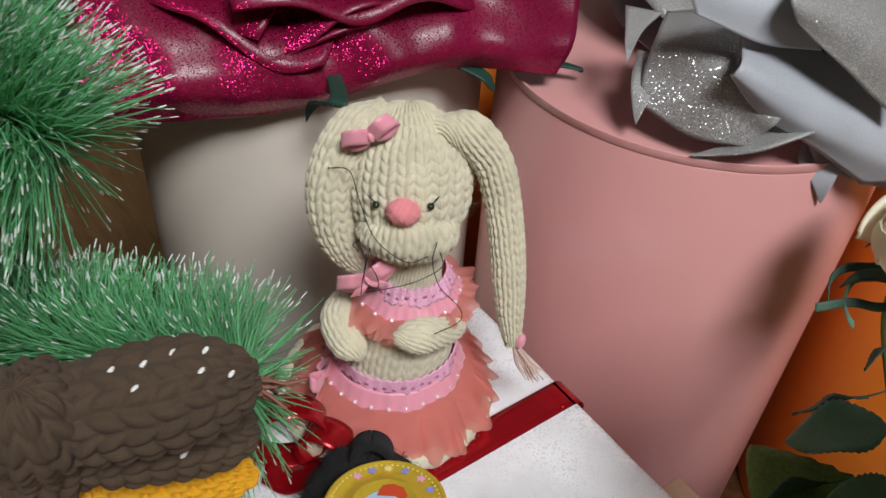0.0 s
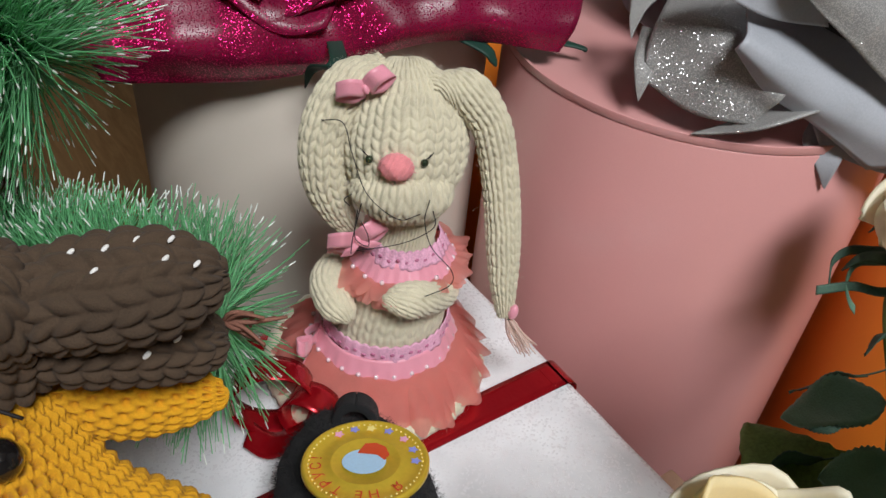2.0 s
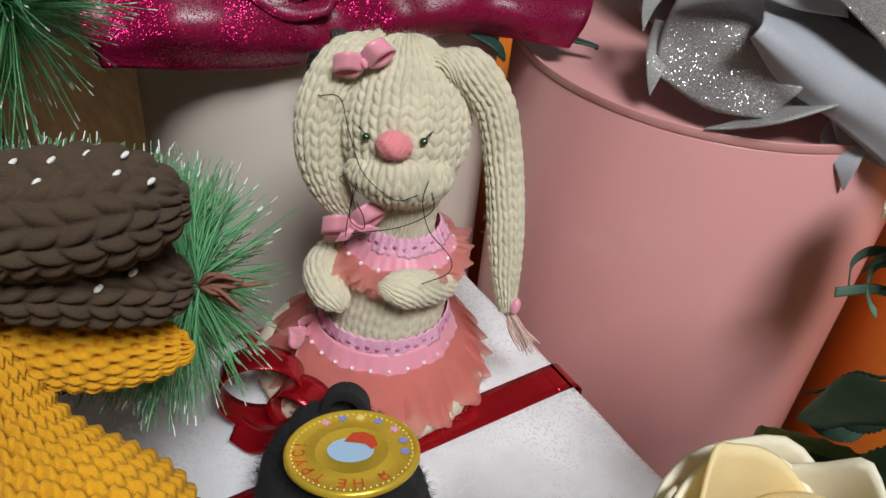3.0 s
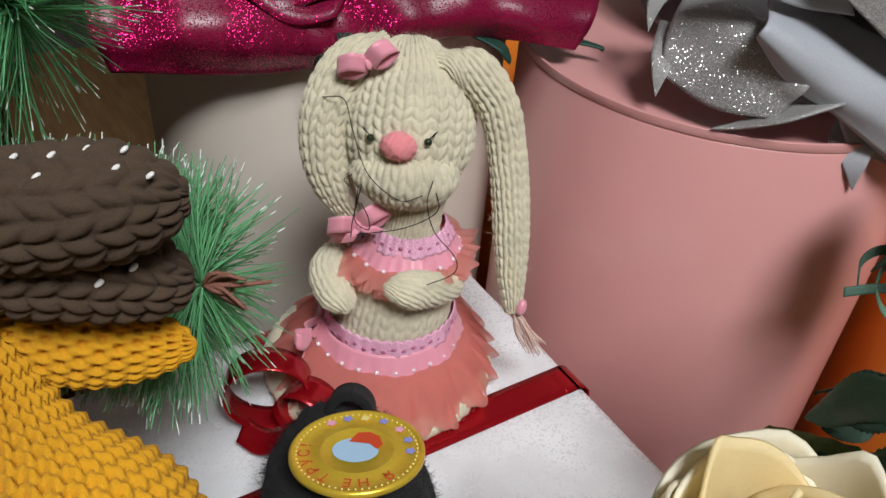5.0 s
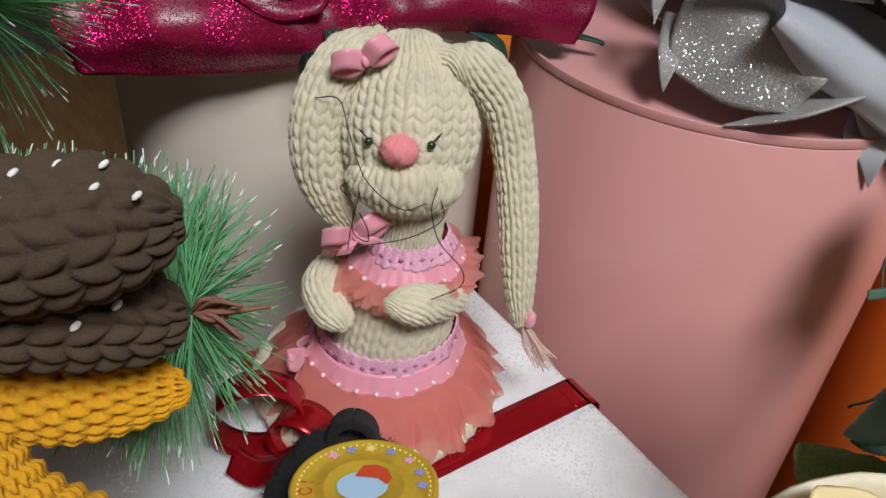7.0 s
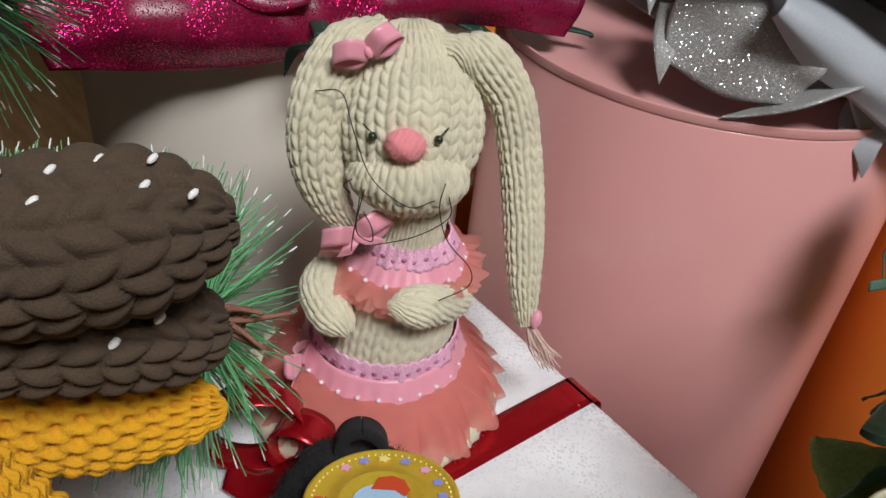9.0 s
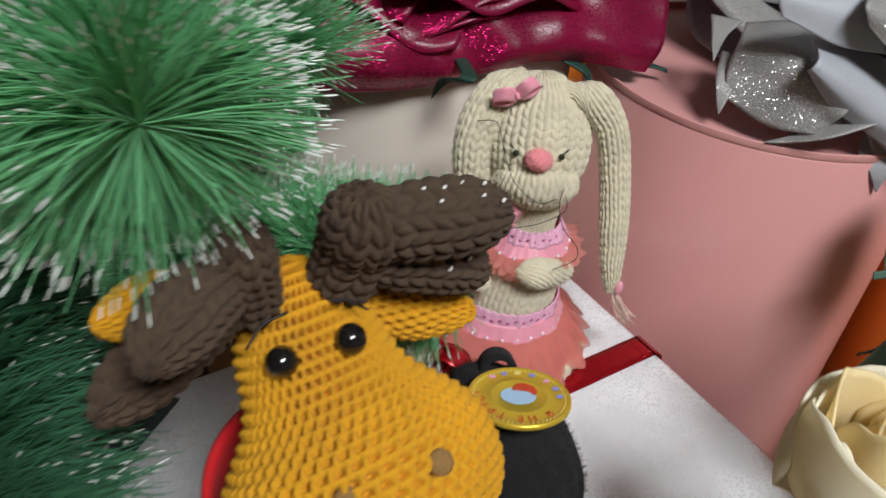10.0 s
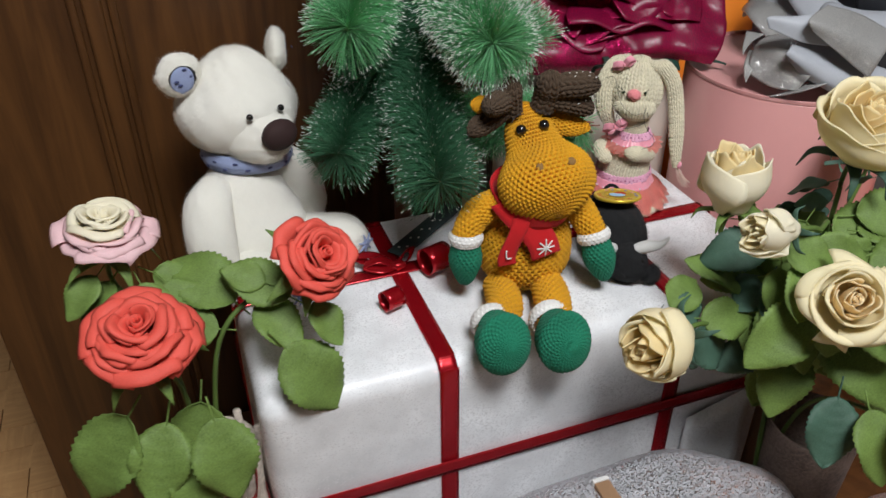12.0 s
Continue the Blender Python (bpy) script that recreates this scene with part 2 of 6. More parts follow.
def part(name, geo, mat, parent=None, label="", smooth=True):
    """One mesh object under a thing, from (verts, faces) or a bmesh, in world coordinates."""
    if isinstance(geo, bmesh.types.BMesh):
        me = bpy.data.meshes.new(name)
        geo.to_mesh(me)
        geo.free()
        me.materials.append(mat)
        me.polygons.foreach_set("use_smooth", [smooth] * len(me.polygons))
    else:
        me = mesh_of(name, geo[0], geo[1], mat, smooth)
    ob = new(name, me)
    place(ob, parent)
    if label:
        ob["label"] = label
    return ob


def glide(points, m):
    """m points along a smooth curve through the given ones (rows of any width)."""
    p = np.asarray(points, float)
    if p.ndim == 1:
        p = p[:, None]
    q = np.vstack([2 * p[0] - p[1], p, 2 * p[-1] - p[-2]])
    s = np.linspace(0, len(p) - 1, m)
    i = np.minimum(s.astype(int), len(p) - 2)
    t = (s - i)[:, None]
    a, b, c, d = q[i], q[i + 1], q[i + 2], q[i + 3]
    return 0.5 * (2 * b + (c - a) * t + (2 * a - 5 * b + 4 * c - d) * t**2 + (3 * b - a - 3 * c + d) * t**3)


def grid_faces(m, n, wrap=True):
    i, j = np.meshgrid(np.arange(m - 1), np.arange(n if wrap else n - 1), indexing="ij")
    k = (j + 1) % n
    return np.stack([i * n + j, i * n + k, (i + 1) * n + k, (i + 1) * n + j], -1).reshape(-1, 4).tolist()


def swept(spine, radii, n=32, m=40, flat=1.0, side=(1, 0, 0), pattern=None):
    """A rounded body along a spine. radii: at even steps along it, 0 at a closed end. flat: depth over width. pattern: relief in metres
    from the turn (0 to 1), the way along the surface and the ring's length."""
    k = max(len(spine), 2)
    dense = glide(spine, 400)
    way = np.r_[0, np.cumsum(np.linalg.norm(np.diff(dense, axis=0), axis=1))]
    even = np.linspace(0, 1, m)
    even = 0.5 * even + 0.5 * (0.5 - 0.5 * np.cos(np.pi * even))
    c = np.stack([np.interp(even * way[-1], way, dense[:, a]) for a in range(3)], 1)
    r2 = np.clip(glide(np.square(radii), 400)[:, 0], 0, None)
    r = np.sqrt(np.interp(even, np.linspace(0, 1, 400), r2)) + 1e-5
    t = np.gradient(c, axis=0)
    t /= np.linalg.norm(t, axis=1)[:, None] + 1e-12
    a = np.asarray(side, float) - t * (t @ np.asarray(side, float))[:, None]
    a /= np.linalg.norm(a, axis=1)[:, None] + 1e-12
    b = np.cross(t, a)
    u = np.arange(n) / n
    ca, sa = np.cos(2 * np.pi * u), np.sin(2 * np.pi * u)
    grid = c[:, None] + r[:, None, None] * (ca[None, :, None] * a[:, None] + flat * sa[None, :, None] * b[:, None])
    if pattern is not None:
        du = np.roll(grid, -1, 1) - np.roll(grid, 1, 1)
        dv = np.gradient(grid, axis=0)
        nor = np.cross(du, dv)
        nor /= np.linalg.norm(nor, axis=2)[:, :, None] + 1e-12
        out = grid - c[:, None]
        nor *= np.where((nor * out).sum(2) < 0, -1, 1)[:, :, None]
        along = np.r_[0, np.cumsum(np.linalg.norm(np.diff(grid, axis=0), axis=2).mean(1))]
        fade = np.clip(r / (0.25 * r.max()), 0, 1)
        d = pattern(u[None, :] + 0 * along[:, None], along[:, None] + 0 * u[None, :], 2 * np.pi * r[:, None]) * fade[:, None]
        grid = grid + nor * d[:, :, None]
    return grid.reshape(-1, 3), grid_faces(m, n)


def crochet(k, row, amp):
    """Rounds of single crochet: a raised net with a pit in each stitch."""
    def relief(u, v, ring):
        j = np.floor(v / row)
        a = (u * k + 0.5 * (j % 2)) % 1 - 0.5
        b = (v / row) % 1 - 0.5
        pit = np.exp(-(((a / 0.27) ** 2 + ((b + 0.08 * np.cos(6.28 * a)) / 0.24) ** 2) ** 1.7))
        return amp * (0.22 * np.cos(2 * np.pi * b) - 2.2 * pit + 0.12 * np.cos(4 * np.pi * a))
    return relief


def knit(k, row, amp, twist=0.5):
    """Stocking stitch in thick wool: columns of V, each of two leaning strands, a little uneven from column to column."""
    def relief(u, v, ring):
        x = u * k + 0.04 * np.sin(v * 1.9 / row) + 0.07 * np.sin(6.2832 * u * 2 + v * 90)
        col = np.floor(x)
        a = x - col - 0.5
        own = np.sin(col * 12.99) * 437.5
        own = own - np.floor(own)
        s = v / row + 0.08 * own + 0.06 * np.sin(v * 0.9 / row + 5 * own) + 1.3 * np.abs(a)
        s = s - np.floor(s) - 0.5
        strand = np.sqrt(np.clip(1 - (2 * s) ** 2, 0, 1))
        leg = np.sqrt(np.clip(1 - ((np.abs(a) - 0.25) / 0.27) ** 2, 0, 1))
        return amp * (1.3 * leg * (1 - twist + twist * strand) * (0.92 + 0.16 * own) - 0.65)
    return relief


def lumps(amp, scale):
    def relief(u, v, ring):
        return amp * (np.sin(2 * np.pi * u * 5 + 40 * v * scale) * np.cos(70 * v * scale + 3 * u) + 0.6 * np.sin(2 * np.pi * u * 13 + 190 * v * scale))
    return relief


def blob(at, radii, n=24, m=16, axis=(0, 0, 1), pattern=None, side=(1, 0, 0)):
    """An ellipsoid with half axes (across, along, flat) whose poles lie on the given axis."""
    ax = np.asarray(axis, float) / np.linalg.norm(axis)
    at = np.asarray(at, float)
    e = np.linspace(-1, 1, 9)
    return swept([at + ax * radii[1] * v for v in e], radii[0] * np.sqrt(1 - e**2), n, m, radii[2] / radii[0], side, pattern)


def joined(*geos):
    verts, faces = [], []
    for v, f in geos:
        o = len(verts)
        verts += np.asarray(v).tolist()
        faces += [tuple(i + o for i in q) for q in f]
    return verts, faces


def tube(points, radius, n=8, m=None):
    p = np.asarray(points, float)
    m = m or max(6, 4 * len(p))
    r = np.broadcast_to(radius, len(p)) if np.ndim(radius) else np.full(len(p), radius)
    c, rr = glide(p, m), glide(r, m)[:, 0]
    t = np.gradient(c, axis=0)
    t /= np.linalg.norm(t, axis=1)[:, None] + 1e-12
    ref = np.array([0.31, 0.23, 0.92]) if abs(t[0] @ np.array([0.31, 0.23, 0.92])) < 0.9 else np.array([1.0, 0, 0])
    a = np.cross(t, ref)
    a /= np.linalg.norm(a, axis=1)[:, None] + 1e-12
    b = np.cross(t, a)
    w = 2 * np.pi * np.arange(n) / n
    g = c[:, None] + rr[:, None, None] * (np.cos(w)[None, :, None] * a[:, None] + np.sin(w)[None, :, None] * b[:, None])
    faces = grid_faces(m, n) + [tuple(range(n - 1, -1, -1)), tuple(range((m - 1) * n, m * n))]
    return g.reshape(-1, 3), faces


def sheet(grid, thick):
    """A patch with thickness from a grid of places (rows x columns x 3)."""
    g = np.asarray(grid, float)
    m, n = g.shape[:2]
    nor = np.cross(np.gradient(g, axis=1), np.gradient(g, axis=0))
    nor /= np.linalg.norm(nor, axis=2)[:, :, None] + 1e-12
    top, low = g + nor * thick / 2, g - nor * thick / 2
    f = grid_faces(m, n, False)
    o = m * n
    faces = [tuple(q) for q in f] + [tuple(i + o for i in q[::-1]) for q in f]
    rim = [j for j in range(n)] + [i * n + n - 1 for i in range(1, m)] + [(m - 1) * n + j for j in range(n - 2, -1, -1)] + [i * n for i in range(m - 2, 0, -1)]
    for a, b in zip(rim, rim[1:] + rim[:1]):
        faces.append((b, a, a + o, b + o))
    return np.vstack([top.reshape(-1, 3), low.reshape(-1, 3)]), faces


def strip(points, width, across, thick=0.0006, m=None, wave=0.0):
    """A ribbon along points; across: the direction of its width, one or one for each point."""
    p = np.asarray(points, float)
    m = m or 6 * len(p)
    c = glide(p, m)
    ac = np.asarray(across, float)
    ac = glide(ac, m) if ac.ndim == 2 else np.tile(ac, (m, 1))
    ac = ac / np.linalg.norm(ac, axis=1)[:, None]
    s = np.linspace(-0.5, 0.5, 5)
    return sheet(c[:, None] + s[None, :, None] * width * ac[:, None], thick)


def fuzz(geo, count, length, width, seed, spread=0.8):
    """Fine loose fibres on a surface."""
    rng = np.random.default_rng(seed)
    v, f = np.asarray(geo[0]), np.array([q[:4] for q in geo[1] if len(q) == 4])
    q = f[rng.integers(0, len(f), count)]
    w = rng.random((count, 1))
    base = v[q[:, 0]] * w + v[q[:, 2]] * (1 - w)
    nor = np.cross(v[q[:, 2]] - v[q[:, 0]], v[q[:, 3]] - v[q[:, 1]])
    nor /= np.linalg.norm(nor, axis=1)[:, None] + 1e-12
    mid = v.mean(0)
    d = nor + spread * rng.normal(size=(count, 3))
    d /= np.linalg.norm(d, axis=1)[:, None]
    side = np.cross(d, rng.normal(size=(count, 3)))
    side *= width / (np.linalg.norm(side, axis=1)[:, None] + 1e-12)
    ln = length * (0.4 + rng.random((count, 1)))
    bend = base + d * ln * 0.6
    tip = base + d * ln + rng.normal(size=(count, 3)) * ln * 0.25
    verts = np.stack([base - side, base + side, bend + side, bend - side, tip], 1).reshape(-1, 3)
    i = np.arange(count) * 5
    faces = np.stack([i, i + 1, i + 2, i + 3], 1).tolist() + np.stack([i + 3, i + 2, i + 4], 1).tolist()
    return verts, faces


def turned(geo, m):
    v = np.asarray(geo[0])
    r, t = np.array(m.to_3x3()), np.array(m.translation)
    return v @ r.T + t, geo[1]


def basis(at, up, face=(0, -1, 0)):
    """A pose whose z goes along up and whose -y looks towards face."""
    z = Vector(up).normalized()
    y = -(Vector(face) - z * Vector(face).dot(z)).normalized()
    x = y.cross(z)
    return Matrix.Translation(at) @ Matrix((x, y, z)).transposed().to_4x4()


def cylinder(at, r, z0, z1, n=96, bevel=0.003, top=True):
    """An upright drum with rounded edges."""
    prof = [(0, z0), (r - bevel, z0), (r - bevel * 0.3, z0 + bevel * 0.3), (r, z0 + bevel), (r, z1 - bevel), (r - bevel * 0.3, z1 - bevel * 0.3), (r - bevel, z1), (0, z1)]
    return lathe(at, prof, n)


def lathe(at, prof, n=64):
    w = 2 * np.pi * np.arange(n) / n
    p = np.array(prof, float)
    g = np.stack([at[0] + p[:, :1] * np.cos(w), at[1] + p[:, :1] * np.sin(w), np.repeat(p[:, 1:2] + (at[2] if len(at) > 2 else 0), n, 1)], -1)
    return g.reshape(-1, 3), grid_faces(len(p), n)


def block(lo, hi, bevel=0.002):
    bm = bmesh.new()
    bmesh.ops.create_cube(bm, size=1)
    lo, hi = Vector(lo), Vector(hi)
    for v in bm.verts:
        v.co = Vector([(lo[a] + hi[a]) / 2 + v.co[a] * (hi[a] - lo[a]) for a in range(3)])
    if bevel:
        bmesh.ops.bevel(bm, geom=bm.edges[:], offset=bevel, segments=2, affect="EDGES", profile=0.5)
    return bm


# ---- the room ----
def setting(name, geo, mat, label, smooth=False):
    return tagged(part(name, geo, mat, None, label, smooth), category=name.split("_")[0], kind="structure")


X0, X1, Y0, Y1, TOP, LOW = -2.2, 2.0, -2.4, 2.6, 2.55, -0.36
setting("floor", block((X0, Y0, LOW - 0.05), (X1, Y1, LOW), 0), PARQUET, "warm brown parquet floor")
setting("ceiling", block((X0, Y0, TOP), (X1, Y1, TOP + 0.1), 0), WHITE_PAINT, "plain white ceiling")
setting("wall_north", block((X0, Y1, LOW), (X1, Y1 + 0.1, TOP), 0), WALL_PAINT, "pale painted wall")
setting("wall_south", block((X0, Y0 - 0.1, LOW), (X1, Y0, TOP), 0), WALL_PAINT, "pale painted wall")
setting("wall_west", block((X0 - 0.1, Y0, LOW), (X0, Y1, TOP), 0), WALL_PAINT, "pale painted wall")
setting("wall_east", block((X1, Y0, LOW), (X1 + 0.1, Y1, TOP), 0), WALL_PAINT, "pale painted wall")

lamp = thing("ceiling_light", (0.05, -1.1, TOP), "square white ceiling light", "light")
part("frame", block((-0.45, -1.6, TOP - 0.03), (0.55, -0.6, TOP - 0.002), 0.004), WHITE_PAINT, lamp, smooth=False)

DOOR_Y = 0.36
door = thing("door", (-0.1, DOOR_Y, LOW), "dark brown wooden door leaf with raised mouldings", "door", kind="structure")
part("leaf", block((-0.49, DOOR_Y, LOW + 0.006), (0.2, DOOR_Y + 0.045, LOW + 2.04), 0.004), DOOR_WOOD, door, smooth=False)
for x, w in ((-0.29, 0.01), (-0.268, 0.022), (-0.246, 0.01), (0.13, 0.02), (0.15, 0.01)):
    part("moulding", block((x - w / 2, DOOR_Y - 0.008, LOW + 0.15), (x + w / 2, DOOR_Y - 0.0005, LOW + 1.9), 0.003), DOOR_WOOD, door, smooth=False)

table = thing("low_table", (0.4, -0.03, LOW), "low dark wooden table under the gifts", "table")
part("tabletop", block((-0.33, -0.42, -0.03), (1.15, 0.35, 0.0), 0.004), DOOR_WOOD, table, smooth=False)
for x in (-0.29, 1.11):
    for y in (-0.38, 0.31):
        part("leg", block((x - 0.025, y - 0.025, LOW + 0.001), (x + 0.025, y + 0.025, -0.0305), 0.003), DOOR_WOOD, table, smooth=False)

rear = thing("low_table", (0.68, 0.56, LOW), "low dark wooden table under the hat boxes", "table")
part("tabletop", block((0.22, 0.352, -0.03), (1.15, 0.765, 0.0), 0.004), DOOR_WOOD, rear, smooth=False)
for x in (0.26, 1.11):
    for y in (0.39, 0.725):
        part("leg", block((x - 0.025, y - 0.025, LOW + 0.001), (x + 0.025, y + 0.025, -0.0305), 0.003), DOOR_WOOD, rear, smooth=False)

back = thing("wall_panel", (0.9, 0.8, LOW), "pale pinkish wall behind the boxes", "wall", kind="structure")
part("panel", block((0.42, 0.78, LOW + 0.002), (1.99, 0.83, TOP - 0.002), 0), WALL_PAINT, back, smooth=False)

# parquet blocks where the floor shows past the door, laid in a herringbone
floor = bpy.data.objects["floor"]
PL, PW = 0.21, 0.07
plank = bpy.data.meshes.new("parquet_block")
bmp = block((-PL / 2 + 0.001, -PW / 2 + 0.001, 0.0005), (PL / 2 - 0.001, PW / 2 - 0.001, 0.006), 0.0012)
bmp.to_mesh(plank)
bmp.free()
plank.materials.append(PARQUET)
for i in range(-9, 10):
    for j in range(-3, 4):
        for k in (0, 1):
            cx = -0.95 + i * PW + j * (PL + PW) * 1.0 + (0.0 if k == 0 else PL / 2 + PW / 2 - 0.0)
            cy = 0.75 + i * PW + (0.0 if k == 0 else PL / 2 - PW / 2)
            if -1.6 < cx < -0.5 and 0.2 < cy < 1.5:
                ob = new("parquet_block", plank)
                ob.parent = floor
                ob.matrix_basis = Matrix.Translation((cx, cy, LOW)) @ Matrix.Rotation(0 if k == 0 else math.pi / 2, 4, "Z")


# ---- wrapped box ----
BX0, BX1, BY0, BY1, BZ = -0.18, 0.455, -0.075, 0.238, 0.391


def wrapped_box(lo, hi, r0, n=44):
    """A soft-edged box of wrapped card whose paper swells a little."""
    bm = bmesh.new()
    bmesh.ops.create_cube(bm, size=2)
    bmesh.ops.subdivide_edges(bm, edges=bm.edges[:], cuts=n, use_grid_fill=True)
    lo, hi = np.array(lo), np.array(hi)
    mid, half = (lo + hi) / 2, (hi - lo) / 2
    for v in bm.verts:
        p = np.array([max(-1, min(1, math.sin(c * math.pi / 2) * 1.0)) for c in v.co]) * half
        k = min(1, max(0, (p[0] / half[0] - 0.62) / 0.34))
        r = r0 + (0.008 - r0) * k * k * (3 - 2 * k)
        inner = np.clip(p, -half + r, half - r)
        d = p - inner
        k = np.linalg.norm(d)
        if k > 1e-9:
            p = inner + d * r / max(k, r) if k > r else p
        q = Vector(p + mid)
        swell = 0.0009 * noise.noise(q * 9) + 0.0004 * noise.noise(q * 34)
        v.co = q + Vector(p / (np.linalg.norm(p) + 1e-9)) * swell
    return bm


gift = thing("gift_box", (0.13, 0.08, 0), "large box wrapped in white glitter paper", "gift box")
part("wrapped_box", wrapped_box((BX0, BY0, 0.001), (BX1, BY1, BZ), 0.022), PAPER, gift)
for x, s in ((BX0, -1), (BX1, 1)):
    flap = np.array([[(x + s * (0.0035 + 0.002 * v), BY0 + 0.03 + 0.06 * v + u * (BY1 - BY0 - 0.06 - 0.12 * v), 0.03 + 0.13 * v) for u in np.linspace(0, 1, 9)] for v in np.linspace(0, 1, 6)])
    part("paper_flap", sheet(flap, 0.0008), PAPER, gift)
part("paper_seam", sheet(np.array([[(0.332 + 0.098 * u, BY0 - 0.0062 - 0.001 * v, 0.02 + (0.19 + 0.028 * u) * v) for u in np.linspace(0, 1, 8)] for v in np.linspace(0, 1, 6)]), 0.0008), PAPER, gift)


def rounded_loop(a0, a1, z0, z1, r, lift, front_r=None):
    """Way of a ribbon over the box in one upright plane, from the foot of one face over the top to the foot of the other."""
    pts = [(a0 - lift, z0), (a0 - lift, (z0 + z1) / 2), (a0 - lift, z1 - r)]
    for w in (30, 60):
        pts.append((a0 + r - (r + lift) * math.cos(radians(w)), z1 - r + (r + lift) * math.sin(radians(w))))
    e = front_r or r
    pts += [(a0 + r, z1 + lift), (a0 + (a1 - a0) * 0.3, z1 + lift), (a0 + (a1 - a0) * 0.6, z1 + lift), (a1 - 3.2 * e, z1 + lift), (a1 - 2 * e, z1 + lift), (a1 - e, z1 + lift)]
    r = front_r or r
    pts[-1] = (a1 - r, z1 + lift)
    for w in (60, 30):
        pts.append((a1 - r + (r + lift) * math.cos(radians(w)), z1 - r + (r + lift) * math.sin(radians(w))))
    return pts + [(a1 + lift, z1 - r), (a1 + lift, z1 - 2 * r), (a1 + lift, z1 - 3.2 * r), (a1 + lift, (z0 + z1) / 2), (a1 + lift, z0)]


RX_L, RX_R, RY, RW, RZ = 0.016, 0.302, 0.106, 0.021, 0.243
ribbon = thing("red_ribbon", (0.016, 0.106, BZ), "shiny red satin ribbon tied round the white box", "ribbon")
for x in (RX_L, RX_R):
    part("band", strip([(x, a, z) for a, z in rounded_loop(BY0, BY1, 0.01, BZ, 0.022, 0.0018)], RW, (1, 0, 0), 0.0007, 160), RIBBON_RED, ribbon)
part("band", strip([(a, RY, z) for a, z in rounded_loop(BX0, BX1, 0.01, BZ, 0.022, 0.0027, 0.008)], RW, (0, 1, 0), 0.0007, 160), RIBBON_RED, ribbon)
part("band", strip([(BX0 - 0.004, BY1, RZ), (BX0 - 0.004, 0.1, RZ), (BX0 - 0.004, BY0 + 0.02, RZ), (BX0 + 0.006, BY0 + 0.001, RZ), (BX0 + 0.022, BY0 - 0.0045, RZ), (0.13, BY0 - 0.0048, RZ),
                    (BX1 - 0.03, BY0 - 0.0048, RZ), (BX1 - 0.018, BY0 - 0.0047, RZ), (BX1 - 0.008, BY0 - 0.0045, RZ), (BX1 + 0.001, BY0 - 0.0015, RZ), (BX1 + 0.004, BY0 + 0.008, RZ), (BX1 + 0.004, BY0 + 0.018, RZ), (BX1 + 0.004, BY0 + 0.03, RZ), (BX1 + 0.004, 0.1, RZ), (BX1 + 0.004, BY1, RZ)], RW * 0.9, (0, 0, 1), 0.0007, 200), RIBBON_RED, ribbon)


# ---- hat boxes ----
def hat_box(at, r, top, mat, label, lid=0.006):
    ob = thing("hat_box", (at[0], at[1], 0), label, "gift box")
    part("drum", cylinder(at, r - 0.0005, 0.001, top - lid, 160, 0.0015), mat, ob)
    part("lid", lathe(at, [(0, top - 0.0055), (r - 0.0032, top - 0.0055), (r - 0.0026, top - 0.0055), (r - 0.0024, top - 0.0052), (r - 0.0022, top - 0.0003), (r - 0.002, top), (r - 0.0018, top), (r - 0.0004, top), (r - 0.0001, top), (r, top - 0.0002), (r, top - 0.0006), (r, top - lid + 0.0006), (r - 0.0004, top - lid), (r - 0.001, top - lid)], 160), mat, ob)
    return ob


hat_box((0.67, 0.23), 0.153, 0.525, PINK_BOX, "round pink satin card hat box with a flat lid")
hat_box((0.45, 0.452), 0.148, 0.535, CREAM_BOX, "round cream card hat box")
hat_box((0.90, 0.03), 0.12, 0.50, ORANGE_BOX, "round bright orange card box")
hat_box((0.79, 0.62), 0.13, 0.56, ORANGE_BOX, "round orange card box standing at the back")

# ---- knitted moose ----
moose = thing("crochet_moose", (0.145, 0.03, BZ), "mustard yellow crochet moose with red scarf, green mittens and boots, sitting", "soft toy")
part("body", swept([(0.148, 0.036, 0.387), (0.148, 0.036, 0.42), (0.149, 0.036, 0.46), (0.149, 0.034, 0.50), (0.15, 0.03, 0.53)], [0.0, 0.052, 0.0535, 0.038, 0.0], 322, 200, 0.95, pattern=crochet(44, 0.0048, 0.0027)), MUSTARD, moose)
face = swept([(0.152, 0.068, 0.604), (0.1525, 0.058, 0.591), (0.154, 0.041, 0.57), (0.1565, 0.017, 0.546), (0.159, -0.007, 0.5225), (0.1605, -0.024, 0.5075)], [0.0, 0.0262, 0.0335, 0.0525, 0.0505, 0.0], 380, 240, 0.8, pattern=crochet(50, 0.0049, 0.0033))
head = part("head", face, MUSTARD, moose)
